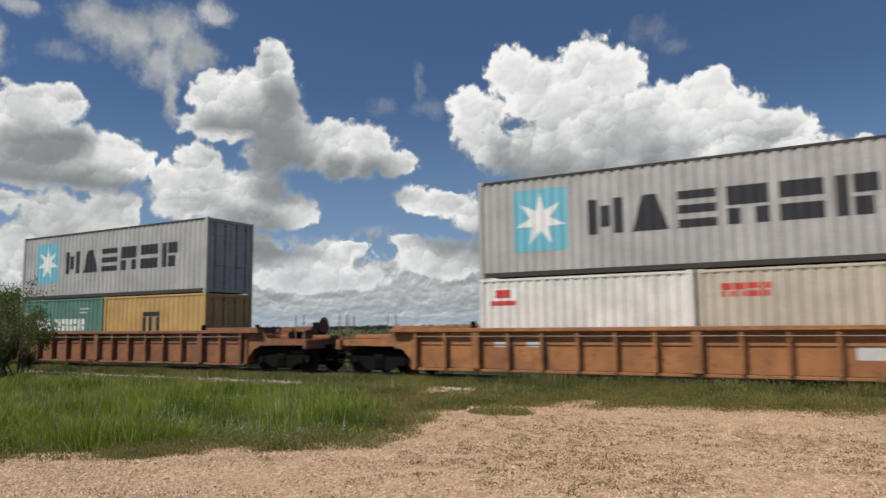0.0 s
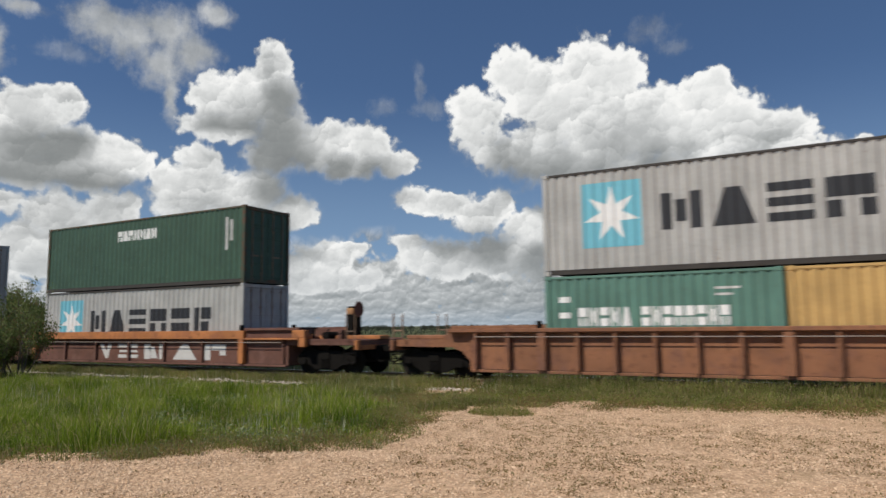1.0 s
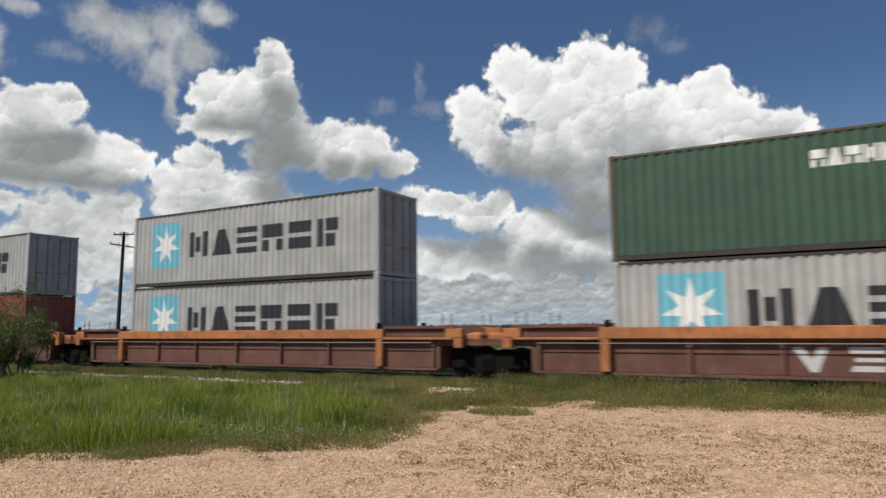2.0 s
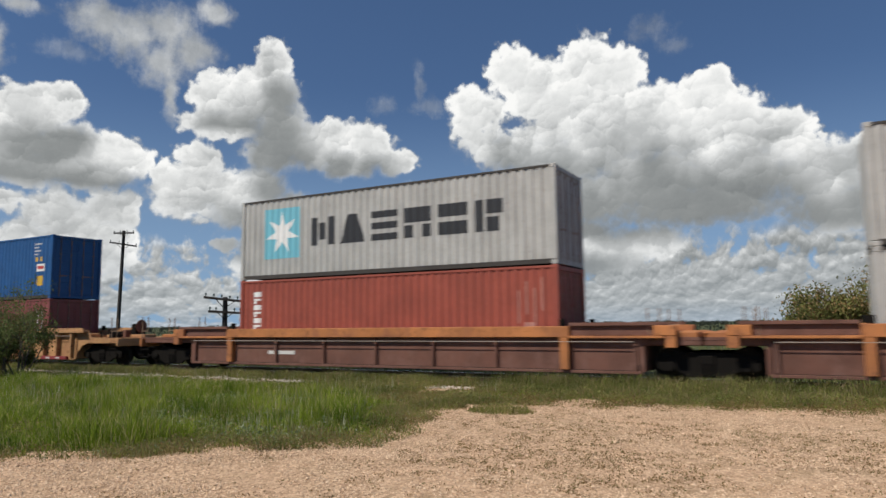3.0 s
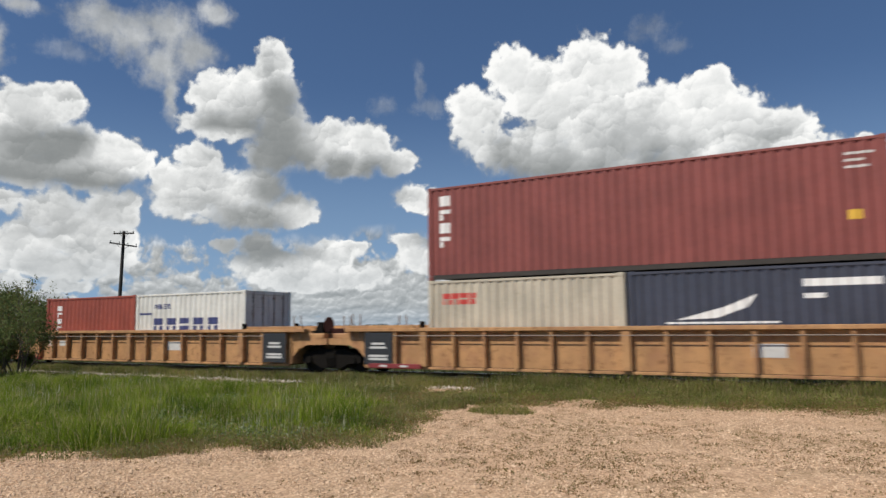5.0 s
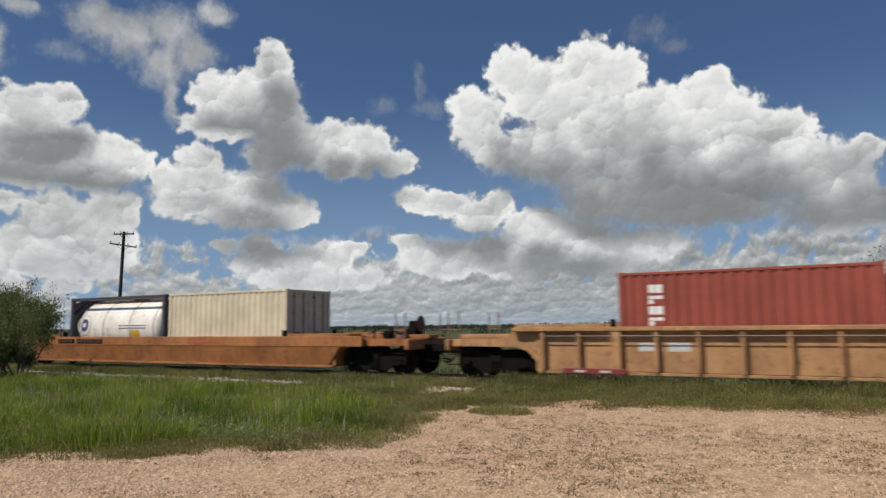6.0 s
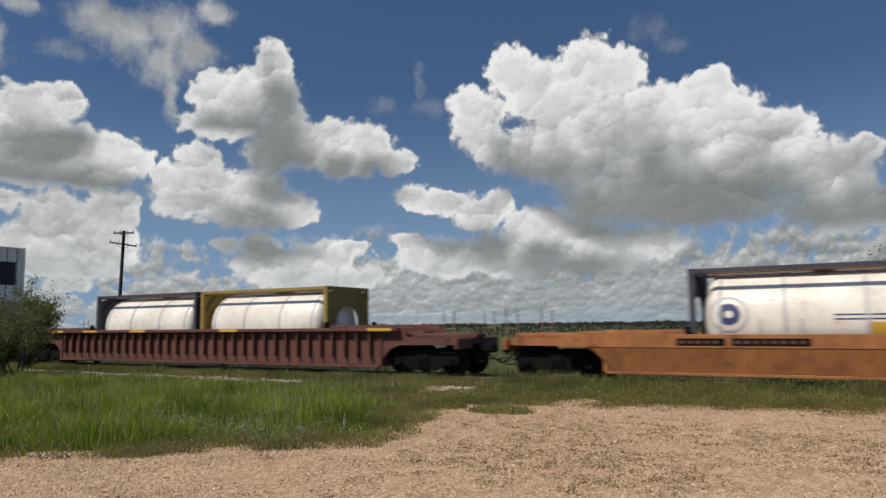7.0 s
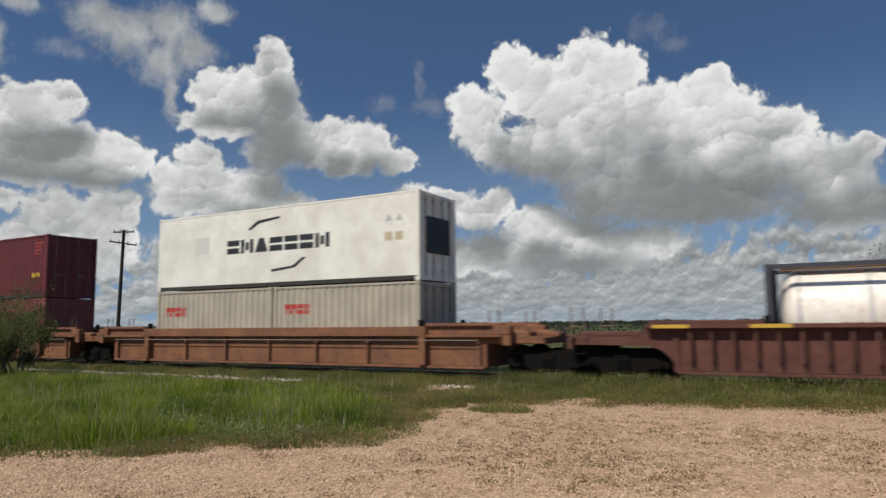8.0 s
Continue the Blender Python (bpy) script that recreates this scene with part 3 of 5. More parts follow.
def stones(name, places, mat, label):
    """Angular pebbles, each (x, y, z, size), in one mesh."""
    shape = np.array([(1, 0, 0), (-1, 0, 0), (0, 1, 0), (0, -1, 0), (0, 0, 1), (0, 0, -1)], float)
    tris = np.array([(0, 2, 4), (2, 1, 4), (1, 3, 4), (3, 0, 4), (2, 0, 5), (1, 2, 5), (3, 1, 5), (0, 3, 5)])
    rng = np.random.default_rng(5)
    n = len(places)
    v = shape[None] * rng.uniform(0.6, 1.25, (n, 6, 1)) * np.array((1, 1, 0.7))
    turn = rng.uniform(0, 6.28, n)
    c, s = np.cos(turn)[:, None], np.sin(turn)[:, None]
    v = np.stack([v[..., 0] * c - v[..., 1] * s, v[..., 0] * s + v[..., 1] * c, v[..., 2] + 0.3 * v[..., 0] * rng.uniform(-1, 1, (n, 1))], -1)
    v = v * places[:, None, 3:4] + places[:, None, :3]
    f = (tris[None] + 6 * np.arange(n)[:, None, None]).reshape(-1, 3)
    me = bpy.data.meshes.new(name)
    me.from_pydata(v.reshape(-1, 3).tolist(), [], f.tolist())
    me.materials.append(mat)
    return tagged(new(name, me), label, "gravel", kind="stuff")


def make_gravel():
    rng = np.random.default_rng(11)
    rows = []
    while len(rows) < 60000:
        y = 3.5 + 13.5 * rng.random() ** 1.35
        x = rng.uniform(-0.72 * y - 7.5, 0.12 * y + 1.2)
        if rng.random() < gravel_cover(x, y) ** 2 and noise.noise((x * 0.7, y * 0.9, 2.0)) > rng.uniform(-0.75, 0.45):
            rows.append((x, y, GROUND + 0.03 * noise.noise((x * 0.6, y * 0.6, 0.0)) + 0.004, rng.uniform(0.007, 0.02) * (1.6 if rng.random() < 0.06 else 1)))
    stones("gravel", np.array(rows), M_STONE, "loose tan gravel scattered over the yard")
    rows = []
    for _ in range(26000):
        x, y = rng.uniform(-48, 4), TRACK + rng.normal(0, 1.15)
        rows.append((x, y, GROUND + 0.01 + 0.07 * rng.random() - 0.05 * max(0, abs(y - TRACK) - 1.3), rng.uniform(0.018, 0.04)))
    for _ in range(9000):
        x, y = rng.uniform(-48, -8.5), rng.normal(17.2, 0.28)
        if noise.noise((x * 0.8, y * 1.5, 3.0)) > rng.uniform(-0.35, 0.45):
            rows.append((x, y, GROUND + 0.01, rng.uniform(0.014, 0.035)))
    stones("ballast", np.array(rows), M_BALLAST, "pale crushed stone ballast between the sleepers")


# ---- grass ----


def blades(name, roots, heights, widths, mat, label, lean=0.5, category="grass"):
    """Bent tapering blades, two quads and a tip each, in one mesh."""
    rng = np.random.default_rng(len(roots))
    n = len(roots)
    turn = rng.uniform(0, 6.283, n)
    side = np.stack([np.cos(turn), np.sin(turn), np.zeros(n)], -1) * widths[:, None] * 0.5
    bend_turn = rng.uniform(0, 6.283, n)
    bend = np.stack([np.cos(bend_turn), np.sin(bend_turn), np.zeros(n)], -1) * (heights * np.abs(rng.normal(0, lean, n)))[:, None]
    up = np.array((0, 0, 1.0)) * heights[:, None]
    mid = roots + 0.55 * up + 0.3 * bend
    tip = roots + up * (1 - 0.25 * np.minimum(1, np.linalg.norm(bend, axis=1) / heights)[:, None]) + bend
    v = np.stack([roots - side, roots + side, mid + side * 0.8, mid - side * 0.8, tip], 1).reshape(-1, 3)
    b = 5 * np.arange(n)[:, None]
    quads = (b + np.array((0, 1, 2, 3))).tolist()
    tris = (b + np.array((3, 2, 4))).tolist()
    me = bpy.data.meshes.new(name)
    me.from_pydata(v.tolist(), [], quads + tris)
    me.materials.append(mat)
    return tagged(new(name, me), label, category, kind="stuff")


def scatter(count, rng, where, wanted):
    """Places that the test keeps, with its height factor."""
    rows = []
    while len(rows) < count:
        x, y = where(rng)
        h = wanted(x, y, rng)
        if h > 0:
            rows.append((x, y, GROUND - 0.02 + 0.03 * noise.noise((x * 0.6, y * 0.6, 0.0)), h))
    return np.array(rows)


def tussocks(name, centres, each, spread, width, mat, label, seed=4):
    """Clumps of blades that fan out from their middles."""
    rng = np.random.default_rng(seed)
    n = len(centres) * each
    c = np.repeat(centres, each, axis=0)
    off = rng.normal(0, 1, (n, 2))
    roots = c[:, :3].copy()
    roots[:, :2] += off * spread
    h = c[:, 3] * rng.uniform(0.45, 1.25, n)
    bend = np.concatenate([off * rng.uniform(0.05, 0.45, (n, 1)) + rng.normal(0, 0.16, (n, 2)), np.zeros((n, 1))], 1) * h[:, None]
    turn = rng.uniform(0, 6.283, n)
    side = np.stack([np.cos(turn), np.sin(turn), np.zeros(n)], -1) * (width * rng.uniform(0.5, 1.2, n))[:, None] * 0.5
    up = np.array((0, 0, 1.0)) * h[:, None]
    mid = roots + 0.55 * up + 0.3 * bend
    tip = roots + up * (1 - 0.3 * np.minimum(1, np.linalg.norm(bend, axis=1) / h))[:, None] + bend
    v = np.stack([roots - side, roots + side, mid + side * 0.8, mid - side * 0.8, tip], 1).reshape(-1, 3)
    k = 5 * np.arange(n)[:, None]
    me = bpy.data.meshes.new(name)
    me.from_pydata(v.tolist(), [], (k + np.array((0, 1, 2, 3))).tolist() + (k + np.array((3, 2, 4))).tolist())
    me.materials.append(mat)
    return tagged(new(name, me), label, "grass", kind="stuff")


def weeds(name, centres, each, spread, leaf, mat, label, seed=6):
    """Low mounds of small leaves at all angles; centres hold x, y, z and the mound's height."""
    rng = np.random.default_rng(seed)
    n = len(centres) * each
    c = np.repeat(centres, each, axis=0)
    u = rng.normal(0, 1, (n, 2)) * spread
    fall = np.exp(-0.5 * (u ** 2).sum(1) / (spread * 1.3) ** 2)
    at = c[:, :3].copy()
    at[:, :2] += u
    at[:, 2] += c[:, 3] * fall * rng.uniform(0.1, 1.0, n)
    a = rng.normal(0, 1, (n, 3))
    a[:, 2] *= 0.8
    a /= np.linalg.norm(a, axis=1)[:, None]
    b = np.cross(a, rng.normal(0, 1, (n, 3)))
    b /= np.linalg.norm(b, axis=1)[:, None]
    s = (leaf * rng.uniform(0.5, 1.4, n))[:, None]
    v = np.stack([at - a * s, at - b * s * 0.4, at + a * s, at + b * s * 0.4], 1).reshape(-1, 3)
    me = bpy.data.meshes.new(name)
    me.from_pydata(v.tolist(), [], (4 * np.arange(n)[:, None] + np.arange(4)).tolist())
    me.materials.append(mat)
    return tagged(new(name, me), label, "weeds", kind="stuff")


def make_grass():
    rng = np.random.default_rng(21)

    def meadow(x, y, r):
        g = gravel_cover(x, y)
        clump = noise.noise((x * 0.9, y * 0.9, 1.0))
        if r.random() < g * 1.25 or y > 16.95 or clump < r.uniform(-1.3, -0.1):
            return 0
        return max(0.06, 0.25 + 0.32 * noise.noise((x * 0.42, y * 0.42, 4.0)) + 0.2 * clump) * (1 - 0.6 * g) * float(np.interp(y, (10, 14.0, 17), (1.0, 0.68, 0.3)))

    at = scatter(11000, rng, lambda r: ((lambda y: (r.uniform(-2.05 * y - 4, -6.0), y))(4.5 + 13.4 * r.random() ** 0.8)), meadow)
    tussocks("meadow_grass", at, 14, 0.085, 0.013, M_GRASS, "lush green prairie grass beside the gravel yard")

    # taller dark clumps stand out of the meadow
    at = scatter(420, rng, lambda r: ((lambda y: (r.uniform(-2.0 * y - 2, -6.8), y))(r.uniform(6.5, 13.5))),
                 lambda x, y, r: r.uniform(0.38, 0.6) if gravel_cover(x, y) < 0.25 and noise.noise((x * 0.5, y * 0.5, 52.0)) > r.uniform(-0.1, 0.35) else 0)
    tussocks("tall_grass", at, 34, 0.10, 0.012, M_GRASS, "tall green grass clumps standing out of the meadow", 17)

    def verge(x, y, r):
        g = gravel_cover(x, y)
        if r.random() < g * 1.15 or noise.noise((x * 1.2, y * 1.2, 9.0)) < r.uniform(-1.0, 0.25):
            return 0
        return (0.20 + 0.14 * noise.noise((x * 0.8, y * 0.8, 6.0))) * float(np.interp(y, (15.5, 17.0, 17.9), (0.7, 1.1, 1.75)))

    at = scatter(2600, rng, lambda r: (r.uniform(-14, 4.5), r.uniform(14.2, 18.35)), verge)
    tussocks("verge_grass", at, 14, 0.07, 0.012, M_VERGE, "dusty green grass along the railway verge", 7)
    at = scatter(5200, rng, lambda r: (r.uniform(-14, 4.5), r.uniform(14.2, 18.35)), verge)
    weeds("verge_weeds", at, 16, 0.09, 0.022, M_WEED, "low broadleaf weeds along the railway verge", 8)

    def shoulder(x, y, r):
        if noise.noise((x * 0.7, y * 1.3, 2.0)) - 0.6 * (abs(x + 9.3) < 0.9) < r.uniform(-0.8, 0.2):
            return 0
        return (0.50 if x > -8.3 else 0.34) + 0.14 * noise.noise((x * 0.5, y, 4.0))

    at = scatter(4200, rng, lambda r: (r.uniform(-50, 4.5), r.uniform(17.65, 18.3)), shoulder)
    weeds("trackside_weeds", at, 15, 0.10, 0.024, M_WEED, "broadleaf weeds growing beside the rail", 9)
    at = scatter(2200, rng, lambda r: (r.uniform(-50, 4.5), r.uniform(17.6, 18.3)), shoulder)
    tussocks("trackside_grass", at, 12, 0.08, 0.013, M_VERGE, "grass tufts growing beside the rail", 10)
    at = scatter(2600, rng, lambda r: ((lambda y: (r.uniform(-2.05 * y - 4, -6.2), y))(5.5 + 11.3 * r.random() ** 0.8)),
                 lambda x, y, r: 0.28 if gravel_cover(x, y) < 0.45 and noise.noise((x * 0.45, y * 0.45, 14.0)) > r.uniform(-0.2, 0.5) else 0)
    weeds("meadow_weeds", at, 22, 0.12, 0.026, M_WEED, "leafy green weeds among the prairie grass", 11)
    at = scatter(150, rng, lambda r: (r.uniform(-13, -6.8), r.uniform(8.0, 12.5)),
                 lambda x, y, r: 0.3 if gravel_cover(x, y) < 0.5 and noise.noise((x * 0.8, y * 0.8, 31.0)) > 0.02 else 0)
    weeds("sage_weeds", at, 40, 0.10, 0.024, M_SAGE, "pale grey-green weeds at the meadow's edge", 12)
    # scrubby strip where meadow and gravel meet
    def border(x, y, r):
        g = gravel_cover(x, y)
        return 0.12 + 0.08 * r.random() if 0.15 < g < 0.97 and noise.noise((x * 1.1, y * 1.1, 40.0)) > r.uniform(-0.6, 0.4) else 0

    for k, (mat, name, label) in enumerate(((M_DRY, "border_plants", "dry brown plants along the meadow's edge"), (M_WEED, "border_weeds", "green weeds along the meadow's edge"),
                                            (M_SAGE, "border_sage", "pale grey-green plants along the meadow's edge"))):
        at = scatter((2600, 2200, 600)[k], rng, lambda r: (r.uniform(-15, -5.5), r.uniform(3.5, 15.5)), border)
        weeds(name, at, 13, 0.08, 0.018, mat, label, 60 + k)
    # the same on the yard's far side
    for k, (mat, name, label) in enumerate(((M_DRY, "yard_edge_plants", "dry brown plants along the yard's far edge"), (M_WEED, "yard_edge_weeds", "mixed green weeds along the yard's far edge"))):
        at = scatter((1500, 1500)[k], rng, lambda r: (r.uniform(-8, 5), r.uniform(14.0, 17.6)),
                     lambda x, y, r: r.uniform(0.10, 0.28) if 0.02 < gravel_cover(x, y) < 0.97 and noise.noise((x * 0.9, y * 0.9, 44.0)) > r.uniform(-0.5, 0.4) else 0)
        weeds(name, at, 15, 0.09, 0.02, mat, label, 70 + k)
    at = scatter(1500, rng, lambda r: (r.uniform(-15, -5.5), r.uniform(3.5, 15.5)), border)
    tussocks("border_grass", at, 10, 0.06, 0.009, M_VERGE, "short mixed grass along the meadow's edge", 64)
    # seed stalks stand above the meadow
    at = scatter(1700, rng, lambda r: (r.uniform(-30, -6.5), r.uniform(8, 17)), lambda x, y, r: 0.42 if gravel_cover(x, y) < 0.3 and noise.noise((x * 0.5, y * 0.5, 12.0)) > r.uniform(-0.3, 0.5) else 0)
    blades("seed_stalks", at[:, :3], at[:, 3] * rng.uniform(0.7, 1.2, len(at)), rng.uniform(0.006, 0.011, len(at)), M_SEED,
           "pale dry seed stalks above the green grass", 0.15)

    # tufts on the gravel
    def tufts(x, y, r):
        return 0.05 if gravel_cover(x, y) > 0.6 and noise.noise((x * 2.2, y * 3.0, 20.0)) + 0.9 * noise.noise((x * 0.4, y * 0.4, 22.0)) + 0.04 * min(3, x + 5) > r.uniform(-0.22, 0.55) else 0

    at = scatter(8000, rng, lambda r: ((lambda y: (r.uniform(-0.72 * y - 4, 0.12 * y + 1.2), y))(r.uniform(4, 16.5))), tufts)
    weeds("dry_tufts", at, 13, 0.055, 0.015, M_DRY, "dry brown low plants scattered in the gravel", 13)

    def clumps(x, y, r):
        d = min(math.hypot((x + 5.9) / 0.7, (y - 13.0) / 0.45), math.hypot((x + 7.4) / 0.55, (y - 13.2) / 0.6), math.hypot((x + 7.2) / 0.9, (y - 14.3) / 0.5),
                math.hypot((x + 7.9) / 0.6, (y - 11.9) / 0.7), math.hypot((x + 7.4) / 0.5, (y - 10.4) / 0.6))
        return 0.28 * (1.1 - d * 0.5) if d < 1 else 0

    at = scatter(420, rng, lambda r: (r.uniform(-8.6, -4.8), r.uniform(9.5, 15)), clumps)
    weeds("clump_weeds", at, 20, 0.08, 0.02, M_WEED, "leafy weeds standing in the gravel", 15)
    at = scatter(3400, rng, lambda r: (r.uniform(-8.6, -4.8), r.uniform(9.5, 15)), clumps)
    blades("grass_clumps", at[:, :3], at[:, 3] * rng.uniform(0.4, 1.2, len(at)), rng.uniform(0.007, 0.014, len(at)), M_VERGE,
           "small green grass clumps standing in the gravel", 0.45)
    # the field behind the track
    at = scatter(30000, rng, lambda r: (r.uniform(-75, 12), 21.2 + 30 * r.random() ** 2), lambda x, y, r: 0.35)
    blades("field_grass", at[:, :3], at[:, 3] * rng.uniform(0.5, 1.3, len(at)), rng.uniform(0.015, 0.035, len(at)), M_VERGE,
           "green field grass behind the railway")


# ---- shrubs, trees, poles ----


def tube(bm, points, radii, sides=6):
    rings = []
    for k, (p, r) in enumerate(zip(points, radii)):
        d = (points[min(k + 1, len(points) - 1)] - points[max(k - 1, 0)]).normalized()
        q = d.to_track_quat("Z", "Y")
        rings.append([bm.verts.new(p + q @ Vector((r * math.cos(6.2832 * i / sides), r * math.sin(6.2832 * i / sides), 0))) for i in range(sides)])
    for a, b in zip(rings, rings[1:]):
        for i in range(sides):
            j = (i + 1) % sides
            bm.faces.new((a[i], a[j], b[j], b[i]))
    bm.faces.new(rings[-1])


def shrub(name, place, height, width, stems, leaf, per_tip, seed, mat, label, category="shrub", bare=0.0, trunk=False, full=2):
    """Stems that fork three times, with small leaves round the outer twigs."""
    rng = random.Random(seed)
    root = tagged(new(name), label, category)
    root.matrix_basis = pose(*place)
    wood = bmesh.new()
    tips = []

    def grow(p, d, length, r, level):
        points, radii = [p], [r]
        for k in range(4):
            d = (d + Vector((rng.uniform(-1, 1), rng.uniform(-1, 1), rng.uniform(-0.3, 0.8))) * 0.22).normalized()
            p = p + d * length / 4
            points.append(p)
            radii.append(r * (1 - 0.17 * (k + 1)))
            if level >= full:
                tips.append((p, level))
        tube(wood, points, radii, 6 if level < 2 else 4)
        if level < 3:
            for _ in range(3 if level else 4):
                t = rng.choice(points[2:])
                spread = Vector((rng.uniform(-1, 1), rng.uniform(-1, 1), rng.uniform(-0.1, 0.7)))
                grow(t, (d * 0.7 + spread * 0.8).normalized(), length * rng.uniform(0.45, 0.7), max(0.004, radii[2] * 0.6), level + 1)

    if trunk:
        grow(Vector((0, 0, -0.05)), Vector((0, 0, 1)), height * 0.55, height * 0.03, 0)
        for _ in range(stems):
            a = rng.uniform(0, 6.28)
            grow(Vector((0, 0, height * rng.uniform(0.2, 0.5))), Vector((math.cos(a), math.sin(a), 0.9)).normalized(), height * 0.4, height * 0.016, 1)
    else:
        for k in range(stems):
            a = k * 6.28 / stems + rng.uniform(-0.4, 0.4)
            out = rng.uniform(0.1, 1.0) * width / height
            base = Vector((math.cos(a), math.sin(a), 0)) * rng.uniform(0, width * 0.22)
            grow(base - Vector((0, 0, 0.05)), Vector((math.cos(a) * out, math.sin(a) * out, 1)).normalized(), height * rng.uniform(0.38, 0.58), 0.014 + height * 0.006, 0)
    part("trunk", wood, M_BARK, root, "thin branching grey-brown stems")
    verts, faces = [], []
    for p, level in tips:
        if rng.random() < bare:
            continue
        for _ in range(per_tip):
            c = p + Vector((rng.gauss(0, 1), rng.gauss(0, 1), rng.gauss(0, 1))) * leaf * 2.2
            if c.z < 0.1:
                continue
            q = Euler((rng.uniform(-1.2, 1.2), rng.uniform(-1.2, 1.2), rng.uniform(0, 6.28)))
            s = leaf * rng.uniform(0.6, 1.3)
            i = len(verts)
            for a, b in ((-1, 0), (0, -0.45), (1, 0), (0, 0.45)):
                w = Vector((a * s, b * s, 0.15 * s * (1 - abs(a))))
                w.rotate(q)
                verts.append(tuple(c + w))
            faces.append((i, i + 1, i + 2, i + 3))
    me = bpy.data.meshes.new("crown")
    me.from_pydata(verts, [], faces)
    me.materials.append(mat)
    crown = new("crown", me)
    crown.parent = root
    return root


def far_woods():
    """A low uneven belt of trees on the horizon."""
    rng = np.random.default_rng(33)
    verts, faces = [], []
    for k in range(900):
        a = rng.uniform(-72, 14)
        d = rng.uniform(260, 560)
        x, y = d * math.sin(radians(a)), d * math.cos(radians(a))
        keep = noise.noise((a * 0.22, 0.0, 7.0))
        if keep < -0.45:
            continue
        h = 1.2 + (0.4 + 2.2 * rng.random() ** 2 * (0.4 + max(0, keep))) * d / 430
        w = h * rng.uniform(0.5, 1.1)
        for _ in range(60):
            u = rng.normal(0, 0.42, 3)
            c = np.array((x + u[0] * w, y + u[1] * w, GROUND + h * (0.5 + 0.5 * max(-0.9, min(1, u[2])))))
            t, s = rng.uniform(0, 3.14), 0.28 * rng.uniform(0.5, 1.3)
            e = np.array((math.cos(t), 0.3 * math.sin(t), math.sin(t))) * s
            f = np.array((-math.sin(t), 0.3, math.cos(t))) * s * 0.8
            i = len(verts)
            verts += [tuple(c - e), tuple(c - f), tuple(c + e), tuple(c + f)]
            faces.append((i, i + 1, i + 2, i + 3))
    # low scrub nearer by
    for k in range(200):
        a, d = rng.uniform(-70, 12), rng.uniform(85, 210)
        h = rng.uniform(1.0, 1.65)
        for _ in range(40):
            u = rng.normal(0, 0.5, 2)
            c = np.array((d * math.sin(radians(a)) + u[0] * 1.6, d * math.cos(radians(a)) + u[1] * 1.6, GROUND + h * rng.uniform(0.05, 1.0)))
            t, s = rng.uniform(0, 3.14), rng.uniform(0.08, 0.2)
            e = np.array((math.cos(t), 0.3 * math.sin(t), math.sin(t))) * s
            f = np.array((-math.sin(t), 0.3, math.cos(t))) * s * 0.8
            i = len(verts)
            verts += [tuple(c - e), tuple(c - f), tuple(c + e), tuple(c + f)]
            faces.append((i, i + 1, i + 2, i + 3))
    me = bpy.data.meshes.new("far_woods")
    me.from_pydata(verts, [], faces)
    me.materials.append(M_FAR_LEAF)
    tagged(new("far_woods", me), "low dark belt of trees along the horizon", "trees", kind="stuff")


def utility_pole(place, height, radius, arms, turn, lean, label):
    """arms: (height, half length, pins, degrees by which it has slipped)."""
    root = tagged(new("utility_pole"), label, "utility pole", "telegraph poles")
    root.matrix_basis = pose(*place, 0, lean, turn)
    bm = bmesh.new()
    tube(bm, [Vector((0, 0, height * k / 6 - 0.1)) for k in range(7)], [radius * (1 - 0.05 * k) for k in range(7)], 12)
    part("pole", bm, M_POLE, root)
    for z, half, pins, slip in arms:
        arm = part("crossarm", boxes((-half, half, -radius - 0.06, -radius + 0.04, -0.05, 0.055), bevel=0.008), M_POLE, root, m=pose(0, 0, z, 0, slip, 0))
        for s in (-1, 1):
            brace = bmesh.new()
            rod(brace, (s * half * 0.42, -radius, -0.04), (0, -radius * 0.9, -half * 0.42), 0.016, sides=6)
            part("brace", brace, M_UNDER, arm)
        for k in range(pins):
            x = -half + 0.07 + (2 * half - 0.14) * k / (pins - 1)
            if abs(x) < radius * 1.2:
                continue
            pin = bmesh.new()
            lathe(pin, ((0.018, 0), (0.018, 0.06), (0.045, 0.07), (0.04, 0.13), (0.02, 0.16)), 8, pose(x, -radius - 0.01, 0.05, 90, 0, 0))
            part("insulator", pin, M_INSULATOR, arm)

# ---- the train ----
MOVING = []            # things of the train, with their place along it at the start
WHEELS = []            # wheel sets
FLOOR = 0.34           # well floor above the rail
HIGH, LOW = 2.896, 2.591
WIDE = 2.438
PITCH, DEPTH = 0.278, 0.036


def wave(x):
    """How far a corrugated wall stands back at x."""
    u = (x / PITCH) % 1.0
    return DEPTH * max(0.0, min(1.0, min((u - 0.26) / 0.24, (1.0 - u) / 0.24)))


def breaks(x0, x1):
    """The folds of the wall between x0 and x1."""
    out = {x0, x1}
    k = math.floor(x0 / PITCH)
    while k * PITCH < x1:
        for u in (0.0, 0.26, 0.50, 0.76):
            x = (k + u) * PITCH
            if x0 < x < x1:
                out.add(x)
        k += 1
    return sorted(out)


def corrugated(x0, x1, z0, z1, y, out):
    """A folded sheet; out is -1 or 1, the way it faces in y."""
    bm = bmesh.new()
    xs = breaks(x0, x1)
    low = [bm.verts.new((x, y - out * wave(x), z0)) for x in xs]
    top = [bm.verts.new((x, y - out * wave(x), z1)) for x in xs]
    for i in range(len(xs) - 1):
        bm.faces.new((low[i], low[i + 1], top[i + 1], top[i]) if out < 0 else (low[i + 1], low[i], top[i], top[i + 1]))
    return bm


